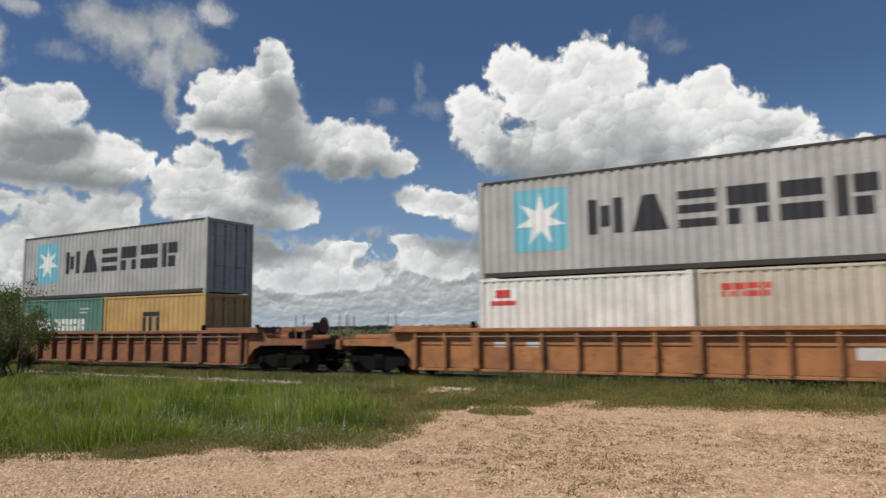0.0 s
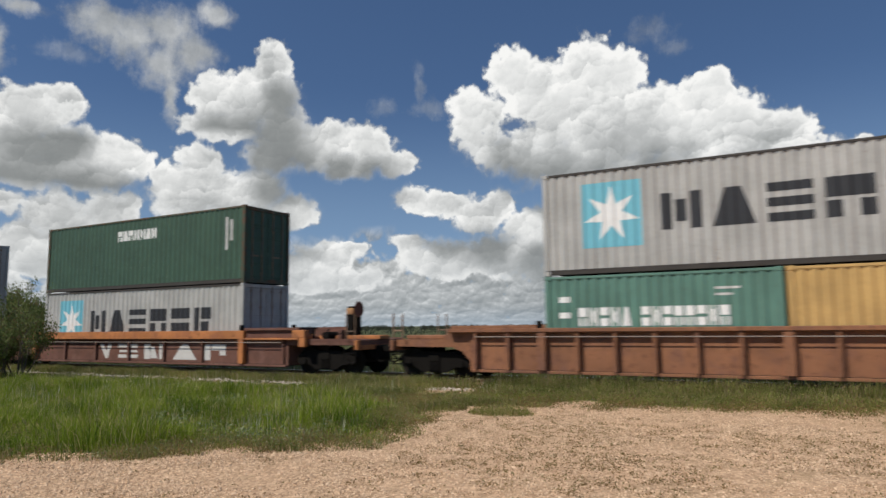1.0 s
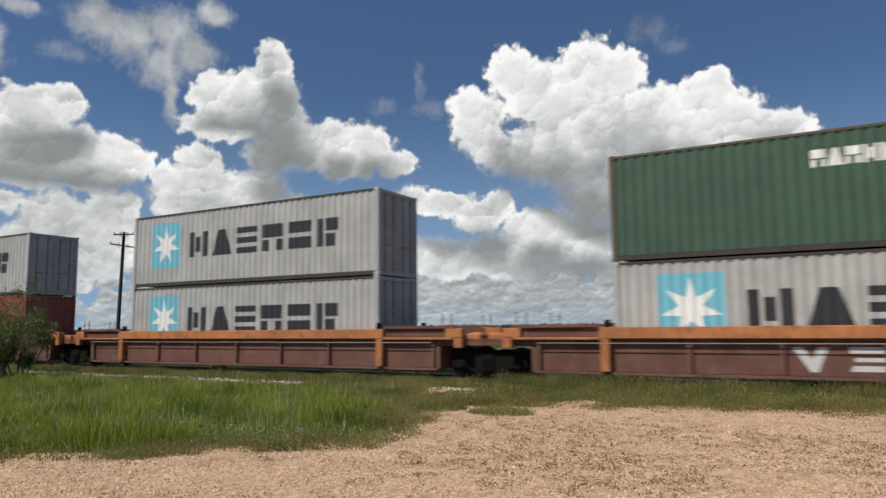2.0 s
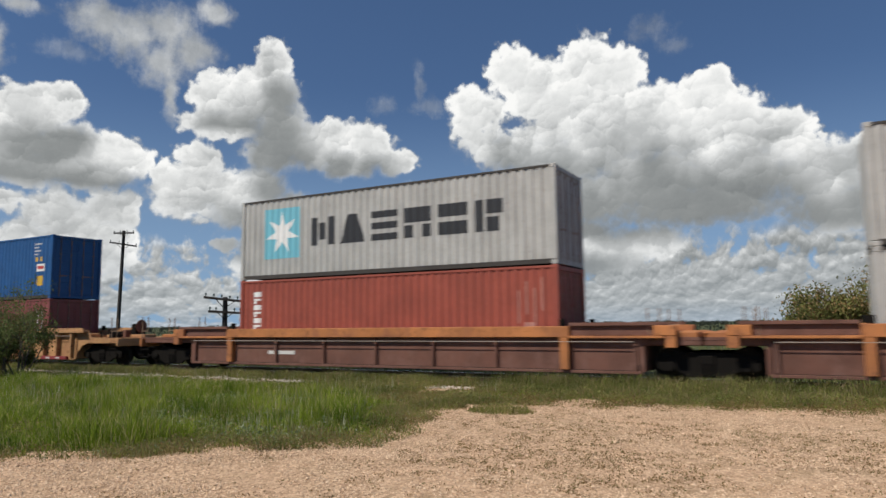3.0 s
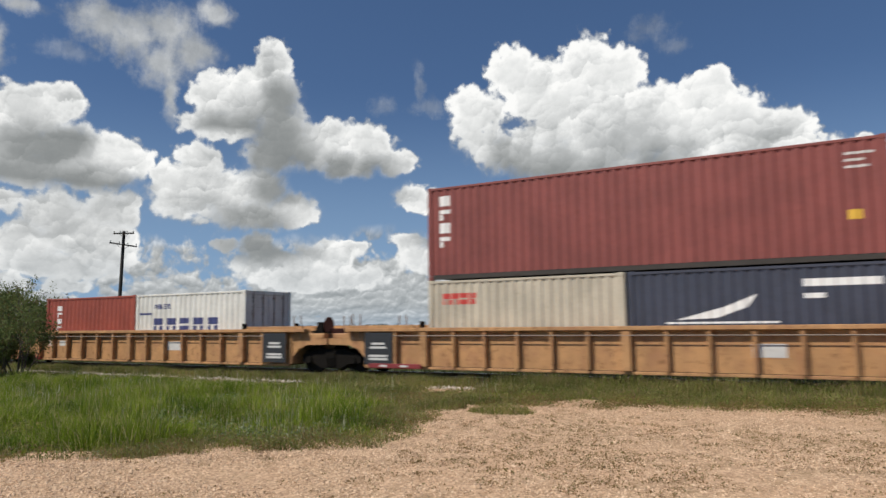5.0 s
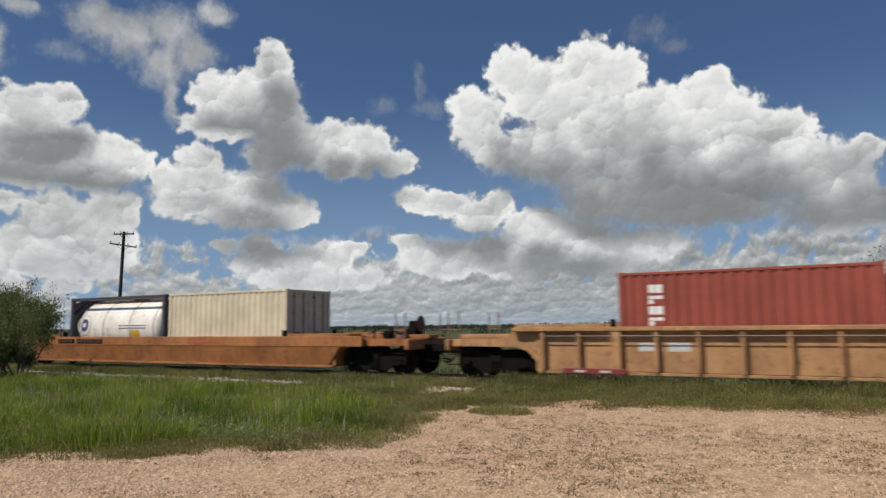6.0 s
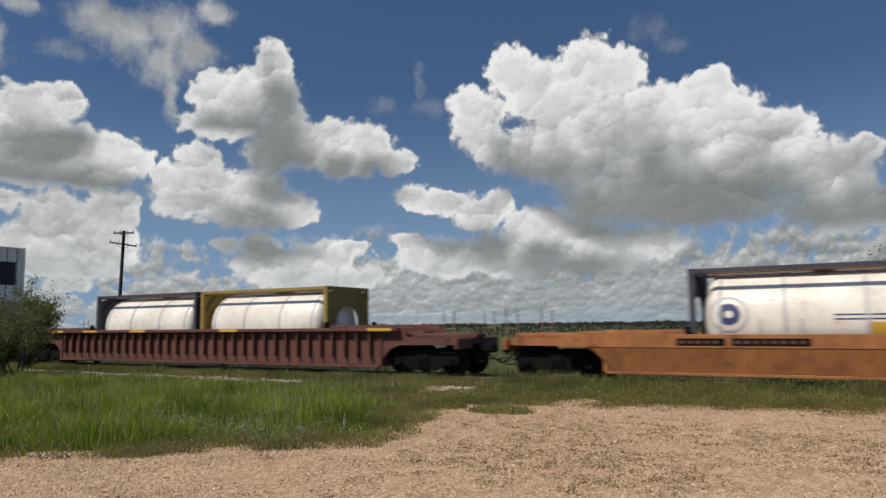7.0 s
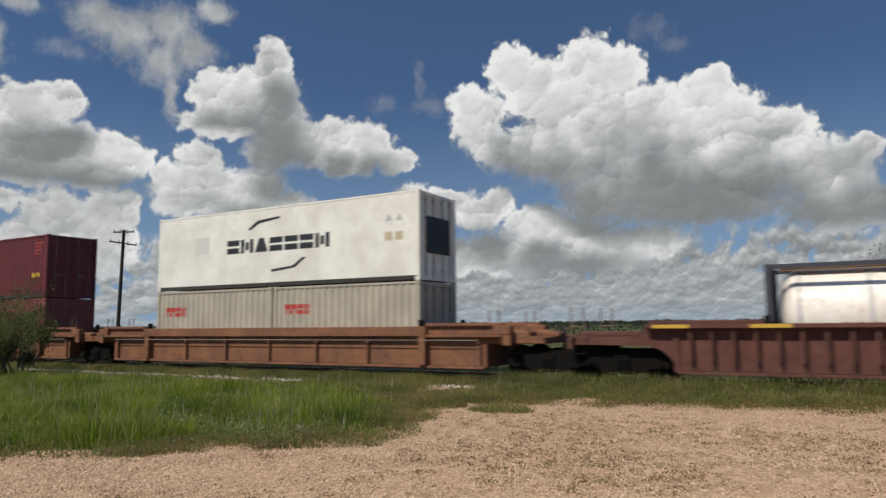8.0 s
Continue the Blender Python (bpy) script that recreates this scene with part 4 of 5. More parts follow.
def decal(name, parent, outline, y, mat, label="", folded=True, lift=0.004):
    """A flat painted shape, an outline in x and z, that follows the folds of the wall facing -y."""
    bm = bmesh.new()
    f = bm.faces.new([bm.verts.new((x, 0, z)) for x, z in outline])
    if folded:
        xs = [p[0] for p in outline]
        for x in breaks(min(xs), max(xs))[1:-1]:
            bmesh.ops.bisect_plane(bm, geom=bm.verts[:] + bm.edges[:] + bm.faces[:], plane_co=(x, 0, 0), plane_no=(1, 0, 0))
    for v in bm.verts:
        v.co.y = y + (wave(v.co.x) if folded else 0.0) - lift
    bmesh.ops.recalc_face_normals(bm, faces=bm.faces)
    if sum(f.normal.y for f in bm.faces) > 0:
        bmesh.ops.reverse_faces(bm, faces=bm.faces)
    return part(name, bm, mat, parent, label)


def rect(x0, x1, z0, z1, slant=0.0):
    return [(x0, z0), (x1, z0), (x1 + slant, z1), (x0 + slant, z1)]


def star(x, z, r, points=8):
    out = []
    for k in range(points * 2):
        a = math.pi * k / points + math.pi / 2
        q = r if k % 2 == 0 else r * 0.40
        out.append((x + q * math.cos(a), z + q * math.sin(a)))
    return out


def bars(parent, x, z, w, h, n, mat, gap=0.18, y=0.0, folded=True, styles="VAEHSK"):
    """A row of plain blocks, as tall as the lettering that they stand for."""
    step = w / n
    for k in range(n):
        a, b = x + k * step + gap * step / 2, x + (k + 1) * step - gap * step / 2
        t = (b - a) * 0.27
        kind = styles[k % len(styles)]
        if kind == "V":       # two uprights
            rows = [rect(a, a + t, z, z + h), rect(b - t, b, z, z + h), rect(a + t * 1.35, b - t * 1.35, z + h * 0.2, z + h * 0.8)]
        elif kind == "A":     # a wedge
            rows = [[(a, z), (b, z), ((a + b) / 2 + t * 0.7, z + h), ((a + b) / 2 - t * 0.7, z + h)]]
        elif kind == "E":     # three levels
            rows = [rect(a, b, z + k2 * h * 0.385, z + k2 * h * 0.385 + h * 0.23) for k2 in range(3)]
        elif kind == "H":     # upper and lower halves
            rows = [rect(a, b, z + h * 0.5, z + h), rect(a, a + t * 1.2, z, z + h * 0.42), rect(b - t * 1.2, b, z, z + h * 0.42)]
        elif kind == "S":
            rows = [rect(a, b, z + h * 0.58, z + h), rect(a, b, z, z + h * 0.42)]
        elif kind == "K":
            rows = [rect(a, a + t, z, z + h), rect(a + t * 1.4, b - t * 0.8, z, z + h * 0.45), rect(a + t * 1.4, b - t * 0.3, z + h * 0.55, z + h)]
        else:
            rows = [rect(a, b, z, z + h)]
        for r in rows:
            decal("marking", parent, r, y, mat, folded=folded)


def container(name, length, height, mat, label, doors=True, smooth=False, rail_mat=None, end_mat=None):
    """A freight container from x = 0 to length, its near wall at y = 0."""
    rail_mat = rail_mat or mat
    end_mat = end_mat or mat
    root = tagged(new(name), label, "container", "containers on the train")
    c = 0.16
    post = part("corner_post", boxes((0, 0.15, 0, 0.12, c - 0.03, height - 0.11), bevel=0.012), rail_mat, root)
    for x, y, turn in ((length, 0, 90), (length, WIDE, 180), (0, WIDE, 270)):
        if turn == 90:
            same("corner_post", post, root, pose(length, 0, 0) @ Matrix.Diagonal((-1, 1, 1, 1)))
        elif turn == 180:
            same("corner_post", post, root, pose(length, WIDE, 0, 0, 0, 180))
        else:
            same("corner_post", post, root, pose(0, WIDE, 0) @ Matrix.Diagonal((1, -1, 1, 1)))
    casting = part("corner_casting", boxes((-0.004, 0.174, -0.006, 0.156, -0.004, 0.118), bevel=0.014), rail_mat, root)
    for x in (0, length - 0.17):
        for y in (0, WIDE - 0.15):
            for z in (0, height - 0.112):
                if (x, y, z) != (0, 0, 0):
                    same("corner_casting", casting, root, pose(x, y, z))
    for y, out in ((0, -1), (WIDE, 1)):
        y0, y1 = (0.0, 0.06) if out < 0 else (WIDE - 0.06, WIDE)
        inset = -out * 0.02
        # the bottom rail's dark colour holds the shade under the box as well
        part("bottom_rail", boxes((0.15, length - 0.15, y0 + inset, y1 + inset, 0.02, c), bevel=0.006), M_GRIME_SHADE, root, "grimy bottom rail with shade in its dark colour")
        part("top_rail", boxes((0.15, length - 0.15, y0, y1, height - 0.085, height - 0.015), bevel=0.006), M_GRIME_SHADE if mat == M_GREY else rail_mat, root)
        wall_y = 0.008 if out < 0 else WIDE - 0.008
        if smooth:
            part("side_wall", boxes((0.15, length - 0.15, *sorted((wall_y, wall_y - out * 0.05)), c, height - 0.085)), mat, root)
        else:
            part("side_wall", corrugated(0.15, length - 0.15, c, height - 0.085, wall_y, out), mat, root)
    part("roof", boxes((0.15, length - 0.15, 0.06, WIDE - 0.06, height - 0.05, height - 0.02)), mat, root)
    part("floor", boxes((0.15, length - 0.15, 0.06, WIDE - 0.06, 0.06, 0.14)), M_UNDER, root)
    # blind end with upright folds
    bm = bmesh.new()
    n = 10
    for k in range(n):
        a, b = 0.12 + (WIDE - 0.24) * k / n, 0.12 + (WIDE - 0.24) * (k + 1) / n
        s = 0.01 if k % 2 else 0.05
        box(bm, s, 0.09, a, b, c, height - 0.1)
    part("end_wall", bm, end_mat, root)
    if not doors:
        bm = bmesh.new()
        for k in range(n):
            a, b = 0.12 + (WIDE - 0.24) * k / n, 0.12 + (WIDE - 0.24) * (k + 1) / n
            s = 0.01 if k % 2 else 0.05
            box(bm, length - 0.09, length - s, a, b, c, height - 0.1)
        part("end_wall", bm, end_mat, root)
        return root
    part("door_sill", boxes((length - 0.15, length - 0.01, 0.12, WIDE - 0.12, 0.02, c)), rail_mat, root)
    part("door_header", boxes((length - 0.15, length - 0.01, 0.12, WIDE - 0.12, height - 0.15, height - 0.02)), rail_mat, root)
    half = (WIDE - 0.24) / 2
    for k in range(2):
        y0 = 0.12 + k * half
        bm = boxes((length - 0.09, length - 0.05, y0 + 0.006, y0 + half - 0.006, c + 0.01, height - 0.16))
        for j in range(5):
            z = c + 0.08 + j * (height - 0.45) / 5
            box(bm, length - 0.05, length - 0.035, y0 + 0.06, y0 + half - 0.06, z, z + (height - 0.45) / 5 * 0.72, bevel=0.012)
        door = part("door", bm, end_mat, root)
        for f in (0.27, 0.73):
            bm = bmesh.new()
            y = y0 + half * f
            rod(bm, (length - 0.015, y, 0.08), (length - 0.015, y, height - 0.06), 0.017, sides=8)
            for z in (0.35, 1.0, height - 0.9, height - 0.3):
                box(bm, length - 0.05, length - 0.005, y - 0.035, y + 0.035, z, z + 0.06)
            box(bm, length - 0.035, length - 0.01, y - 0.02, y + 0.34 if f < 0.5 else y + 0.02, 1.02, 1.06)
            part("locking_bar", bm, M_RAIL, door, "steel locking bar with cam keepers")
    return root


def tank_container(length, frame_mat, label):
    """A tank in an open frame of the size of a container."""
    h = LOW
    root = tagged(new("tank_container"), label, "tank container", "containers on the train")
    post = None
    for x in (0.0, length - 0.15):
        for y in (0.0, WIDE - 0.13):
            bm = boxes((0, 0.15, 0, 0.13, 0, h), bevel=0.012)
            if post is None:
                post = part("corner_post", bm, frame_mat, root, m=pose(x, y, 0))
            else:
                bm.free()
                same("corner_post", post, root, pose(x, y, 0))
        part("end_sill", boxes((x, x + 0.14, 0.13, WIDE - 0.13, 0, 0.14)), frame_mat, root)
        bm = boxes((x, x + 0.14, 0.13, WIDE - 0.13, h - 0.14, h))
        rod(bm, (x + 0.07, 0.1, h - 0.9), (x + 0.07, 0.75, h - 0.1), 0.05, sides=6)
        rod(bm, (x + 0.07, WIDE - 0.1, h - 0.9), (x + 0.07, WIDE - 0.75, h - 0.1), 0.05, sides=6)
        part("end_frame", bm, frame_mat, root)
        # plate round the tank's end, cut out to a circle
        bm = bmesh.new()
        edge = 0.04 if x == 0.0 else 0.10
        inner, outer = [], []
        for k in range(32):
            t = 6.2832 * k / 32
            c, d = math.cos(t), math.sin(t)
            q = min(1.08 / max(abs(c), 1e-6), 1.15 / max(abs(d), 1e-6))
            inner.append(bm.verts.new((x + edge, WIDE / 2 + 0.62 * c, 1.30 + 0.62 * d)))
            outer.append(bm.verts.new((x + edge, WIDE / 2 + q * c, 1.30 + q * d)))
        for k in range(32):
            j = (k + 1) % 32
            bm.faces.new((inner[k], inner[j], outer[j], outer[k]))
        bmesh.ops.solidify(bm, geom=bm.faces[:], thickness=0.012)
        part("end_plate", bm, frame_mat, root)
    for y in (0.0, WIDE - 0.1):
        part("top_rail", boxes((0.15, length - 0.15, y, y + 0.10, h - 0.12, h - 0.01), bevel=0.008), frame_mat, root)
        part("bottom_rail", boxes((0.15, length - 0.15, y, y + 0.10, 0.02, 0.14), bevel=0.008), frame_mat, root)
    for y in (0.55, 1.45):
        part("walkway", boxes((0.3, length - 0.3, y, y + 0.45, h - 0.10, h - 0.06)), M_RAIL, root, "grey steel walkway")
    r, mid = 1.16, 1.30
    a, b = 0.22, length - 0.22
    bm = bmesh.new()
    turn = pose(0, WIDE / 2, mid, 0, 0, -90)
    lathe(bm, [(r * math.sin(t), a + 0.42 * (1 - math.cos(t))) for t in (0.12, 0.4, 0.7, 1.0, 1.3, 1.57)] +
          [(r * math.sin(t), b - 0.42 * (1 - math.cos(t))) for t in (1.57, 1.3, 1.0, 0.7, 0.4, 0.12)], 40, turn)
    part("shell", bm, M_TANK, root, "white cylindrical tank shell", smooth=True)
    for x in (a + 0.5, length * 0.36, length * 0.64, b - 0.5):
        bm = bmesh.new()
        lathe(bm, ((r + 0.004, x - 0.04), (r + 0.016, x - 0.035), (r + 0.016, x + 0.035), (r + 0.004, x + 0.04)), 40, turn)
        part("band", bm, M_MARKGREY, root, "pale steel band round the shell")
    bm = bmesh.new()
    lathe(bm, ((0.26, 0), (0.26, 0.1), (0.30, 0.1), (0.30, 0.14), (0.05, 0.16)), 20, pose(length / 2, WIDE / 2, mid + r - 0.02, 90))
    part("manhole", bm, M_RAIL, root)
    return root


def on_shell(root, x0, x1, t0, t1, mat, label=""):
    """A painted patch on a tank's near side; t: degrees above the level of its axis."""
    bm = bmesh.new()
    rows = []
    for k in range(7):
        t = radians(t0 + (t1 - t0) * k / 6)
        y, z = WIDE / 2 - 1.166 * math.cos(t), 1.30 + 1.166 * math.sin(t)
        rows.append((bm.verts.new((x0, y, z)), bm.verts.new((x1, y, z))))
    for p, q in zip(rows, rows[1:]):
        bm.faces.new((p[0], p[1], q[1], q[0]))
    part("marking", bm, mat, root, label)


def load(root, s, base):
    """Puts a container on the train at s along it and base above the rail."""
    root.matrix_basis = pose(s, TRACK - WIDE / 2, base)
    MOVING.append((root, s, TRACK - WIDE / 2, base))
    return root


# -- well cars --
SIDE = 1.52            # half the width over the side posts
TOP = 1.50
RECESS = 0.21          # how far the side web stands back from the sill


def wheelset(parent, x):
    bm = bmesh.new()
    r = 0.457
    for s in (-1, 1):
        lathe(bm, [(0.1, s * 0.66), (r + 0.025, s * 0.68), (r + 0.025, s * 0.70), (r, s * 0.715), (r, s * 0.80), (r - 0.06, s * 0.80), (r - 0.08, s * 0.76),
                   (0.16, s * 0.75), (0.13, s * 0.84), (0.1, s * 0.84)], 24)
    lathe(bm, ((0.085, -0.98), (0.085, 0.98)), 12)
    for s in (-1, 1):
        for k in range(3):
            t = 2.094 * k
            rod(bm, (0.06 * math.sin(t), s * 0.97, 0.06 * math.cos(t)), (0.06 * math.sin(t), s * 1.0, 0.06 * math.cos(t)), 0.015, sides=6)
    w = part("wheelset", bm, M_WHEEL, parent, "pair of worn steel wheels on an axle", m=pose(x, 0, r))
    WHEELS.append(w)


def truck(car, x):
    """A two-axle bogie: cast side frames, springs, bolster and wheel sets."""
    outline = [(-1.22, 0.62), (-1.22, 0.40), (-1.08, 0.33), (-0.72, 0.34), (-0.42, 0.18), (0.42, 0.18), (0.72, 0.34), (1.08, 0.33), (1.22, 0.40), (1.22, 0.62),
               (0.86, 0.72), (0.5, 0.80), (-0.5, 0.80), (-0.86, 0.72)]
    bm = bmesh.new()
    for s in (-1, 1):
        y = s * 1.0
        prism(bm, outline, y - 0.07, y + 0.07)
        for k in (-0.13, 0.0, 0.13):
            rod(bm, (k, s * 1.09, 0.24), (k, s * 1.09, 0.52), 0.055, sides=8)
        for e in (-0.914, 0.914):
            rod(bm, (e, s * 0.98, 0.457), (e, s * 1.14, 0.457), 0.12, sides=12)
    box(bm, -0.2, 0.2, -1.12, 1.12, 0.50, 0.74, bevel=0.03)
    t = part("truck", bm, M_UNDER, car, "black cast-steel bogie", m=pose(x, 0, 0))
    wheelset(t, -0.914)
    wheelset(t, 0.914)
    return t


def side_outline(end_l, end_r, z_top, deck=1.17, square=False):
    """The web of a car's side: deep between the bogies, arched or cut square over them."""
    if square:
        right = [(8.25, 0.26), (8.27, 1.12), (end_r, 1.12), (end_r, 1.2), (9.1, 1.2), (9.1, z_top - 0.02)]
        left = [(-8.25, 0.26), (-8.27, 1.12), (-end_l, 1.12), (-end_l, 1.2), (-9.1, 1.2), (-9.1, z_top - 0.02)]
        return right + left[::-1]
    right = [(8.35, 0.26), (8.45, 0.55), (8.7, 0.82), (9.05, 0.95), (end_r, 0.97), (end_r, deck), (9.35 if end_r > 10 else 9.2, deck + 0.03), (9.1, z_top - 0.02)]
    left = [(-8.35, 0.26), (-8.45, 0.55), (-8.7, 0.82), (-9.05, 0.95), (-end_l, 0.97), (-end_l, deck), (-9.35 if end_l > 10 else -9.2, deck + 0.03), (-9.1, z_top - 0.02)]
    return right + left[::-1]


def well_car(style, middle, ends, mat, label, web_mat=None, truck_right=True, truck_left=True, z_top=TOP):
    """One unit of a well car, its middle at x = 0. ends: half lengths (left, right), 11.2 with a coupler, 9.9 at a shared bogie."""
    web_mat = web_mat or mat
    car = tagged(new("well_car"), label, "well car", "cars of the train")
    el, er = ends
    for s in (-1, 1):
        web_y = s * (SIDE - RECESS)
        bm = bmesh.new()
        prism(bm, side_outline(el, er, z_top, square=style == "deep"), *sorted((web_y, web_y - s * 0.02)))
        web = part("side_web", bm, web_mat, car)
        if style == "deep":
            chord = [(-6.45, 6.45, *sorted((s * SIDE, s * (SIDE - 0.24))), z_top - 0.30, z_top)]
        elif style == "smooth":
            chord = [(-9.6, 9.6, *sorted((s * SIDE, s * (SIDE - 0.14))), z_top - 0.34, z_top)]
        else:
            chord = [(-9.1, 9.1, *sorted((s * (SIDE + 0.015), s * (SIDE - 0.24))), z_top - 0.11, z_top)]
        part("top_chord", boxes(*chord, bevel=0.012), mat, car)
        part("bottom_chord", boxes((-8.35, 8.35, *sorted((s * (SIDE - 0.1), s * (SIDE - 0.24))), 0.24, 0.32), bevel=0.01), web_mat, car)
        if style == "deep":
            for e in (-1, 1):
                part("end_chord", boxes((*sorted((e * 6.45, e * 8.7)), *sorted((s * (SIDE - 0.12), s * (SIDE - 0.24))), z_top - 0.26, z_top), bevel=0.01), web_mat, car)
                part("chord_flange", boxes((*sorted((e * 6.45, e * 8.95)), *sorted((s * SIDE, s * (SIDE - 0.24))), z_top - 0.33, z_top - 0.262), bevel=0.01), mat, car)
                part("chord_end", boxes((*sorted((e * 8.7, e * 9.25)), *sorted((s * SIDE, s * (SIDE - 0.24))), z_top - 0.262, z_top), bevel=0.015), mat, car)
                part("chord_tab", boxes((*sorted((e * 8.98, e * 9.25)), *sorted((s * (SIDE - 0.01), s * (SIDE - 0.2))), 0.93, z_top - 0.262), bevel=0.015), mat, car)
        for e in (-1, 1):
            part("corner_guide", boxes((*sorted((e * 6.16, e * 6.3)), *sorted((s * (SIDE - 0.06), s * (SIDE - 0.2))), z_top, z_top + 0.2), bevel=0.015), M_UNDER, car, "dark corner guide")
        # raised guides beyond the container's ends
        for e in (-1, 1):
            part("end_guide", boxes((*sorted((e * 6.45, e * 9.0)), *sorted((s * (SIDE - 0.03), s * (SIDE - 0.11))), z_top, z_top + 0.09), bevel=0.008), web_mat, car)
        # upright posts
        if style == "ribbed":
            xs = [-8.2 + k * 1.025 for k in range(17)]
            shape = (-0.045, 0.045, 0.0, 0.19)
        elif style == "deep":
            xs = [-8.2, -6.3, -4.2, -2.1, 0.0, 2.1, 4.2, 6.3, 8.2]
            shape = (-0.05, 0.05, 0.0, 0.10)
        elif style == "close":
            xs = [-8.0 + k * 0.5 for k in range(33)]
            shape = (-0.035, 0.035, 0.0, 0.15)
        else:
            xs, shape = [], None
        post = None
        wide = None
        for x in xs:
            big = (style == "ribbed" and abs(abs(x) - 6.15) < 0.3) or (style == "ribbed" and abs(x) < 0.1) or (style == "deep" and abs(abs(x) - 6.3) < 0.1)
            m = pose(x, s * (SIDE - RECESS), 0, 0, 0, 0) @ Matrix.Diagonal((1, s, 1, 1))
            if big:
                if wide is None:
                    wide = part("post", boxes((-0.12, 0.12, 0.0, 0.20, 0.33, z_top - 0.11), bevel=0.012), mat, car, m=m)
                else:
                    same("post", wide, car, m)
            elif post is None:
                bm = bmesh.new()
                low = 0.33 if style != "close" else 0.55
                box(bm, shape[0], shape[1], shape[2], shape[3], low, z_top - (0.11 if style != "deep" else 0.32), bevel=0.008)
                post = part("post", bm, web_mat if style != "ribbed" else mat, car, m=m)
            else:
                same("post", post, car, m)
        if style in ("ribbed", "deep") and s < 0:
            bm = bmesh.new()
            z = z_top - 0.24 if style == "ribbed" else z_top - 0.42
            rod(bm, (-8.2, s * (SIDE - 0.02), z), (8.2, s * (SIDE - 0.02), z), 0.013, sides=6)
            part("air_pipe", bm, M_PIPE, car, "weathered pipe running along the side")
        if style == "smooth":
            # the lower wall leans in under the chord
            bm = boxes((-8.4, 8.4, -0.006, 0.006, -0.32, 0.32))
            for v in bm.verts:
                v.co.x *= 1.0 + 0.11 * v.co.z
            part("lower_wall", bm, mat, car, m=pose(0, s * (SIDE - 0.10), 0.61, -14.0 * s, 0, 0))
    part("floor", boxes((-8.3, 8.3, -1.36, 1.36, 0.27, 0.33)), M_UNDER, car)
    for e, end, shared in ((-1, el, el < 10.5), (1, er, er < 10.5)):
        # bulkhead, sloping hood over the bogie, deck
        part("bulkhead", boxes((*sorted((e * 8.3, e * 8.42)), -1.36, 1.36, 0.3, 1.25)), web_mat, car)
        part("end_deck", boxes((*sorted((e * 8.3, e * end)), -1.3, 1.3, 0.98, 1.17), bevel=0.02), web_mat, car)
        part("centre_sill", boxes((*sorted((e * 8.9, e * (end + 0.1))), -0.3, 0.3, 1.17, 1.30), bevel=0.02), mat, car)
        for y in (-1.2, 0.5):
            part("end_locker", boxes((*sorted((e * 8.5, e * 8.9)), y, y + 0.7, 1.17, 1.36), bevel=0.03), mat, car)
        if not shared:
            # coupler, grab irons, uncoupling lever, platform step
            bm = bmesh.new()
            box(bm, *sorted((e * end, e * (end + 0.42))), -0.12, 0.12, 0.74, 0.98, bevel=0.03)
            box(bm, *sorted((e * (end + 0.36), e * (end + 0.60))), -0.19, 0.19, 0.70, 1.0, bevel=0.06)
            part("coupler", bm, M_UNDER, car, "dark knuckle coupler")
            part("draft_sill", boxes((*sorted((e * (end - 1.0), e * (end + 0.08))), -0.42, 0.42, 0.5, 0.98), bevel=0.03), M_UNDER, car, "black draft gear housing")
            for y in (-0.62, 0.55):
                bm = bmesh.new()
                tube(bm, [Vector((e * (end - 0.1 + 0.16 * k), y, 0.86 - 0.42 * math.sin(0.52 * k))) for k in range(5)], [0.03] * 5, 6)
                part("air_hose", bm, M_UNDER, car, "hanging black rubber air hose")
            part("end_sill", boxes((*sorted((e * (end - 0.14), e * end)), -1.45, 1.45, 0.84, 1.16), bevel=0.02), mat, car)
            for s in (-1, 1):
                bm = bmesh.new()
                for x in (end - 0.12, end - 0.47):
                    rod(bm, (e * x, s * 1.42, 1.17), (e * x, s * 1.42, 2.0), 0.02, sides=6)
                for k in range(1):
                    rod(bm, (e * (end - 0.12), s * 1.42, 1.45 + k * 0.54), (e * (end - 0.47), s * 1.42, 1.45 + k * 0.54), 0.016, sides=6)
                part("handrail", bm, M_RAIL, car)
                bm = bmesh.new()
                for z in (0.42, 0.72):
                    box(bm, *sorted((e * (end - 0.08), e * (end - 0.55))), *sorted((s * 1.36, s * 1.46)), z, z + 0.03)
                for x in (end - 0.09, end - 0.54):
                    rod(bm, (e * x, s * 1.44, 0.42), (e * x, s * 1.44, 1.0), 0.014, sides=6)
                part("step", bm, M_UNDER, car)
        else:
            for y in (-1.3, 0.7):
                part("end_guard", boxes((*sorted((e * 9.0, e * 9.75)), y, y + 0.6, 1.17, 1.34), bevel=0.03), mat, car)
            for s in (-1, 1):
                bm = bmesh.new()
                for x in (8.55, 8.85):
                    rod(bm, (e * x, s * 1.40, 1.15), (e * x, s * 1.40, 1.95), 0.02, sides=6)
                rod(bm, (e * 8.55, s * 1.40, 1.5), (e * 8.85, s * 1.40, 1.5), 0.018, sides=6)
                part("grab_iron", bm, M_RAIL, car)
    if truck_right:
        truck(car, 9.80 if er > 10.5 else er)
    if truck_left and el > 10.5:
        truck(car, -9.80)
    s = middle
    car.matrix_basis = pose(s, TRACK, 0)
    MOVING.append((car, s, TRACK, 0.0))
    return car


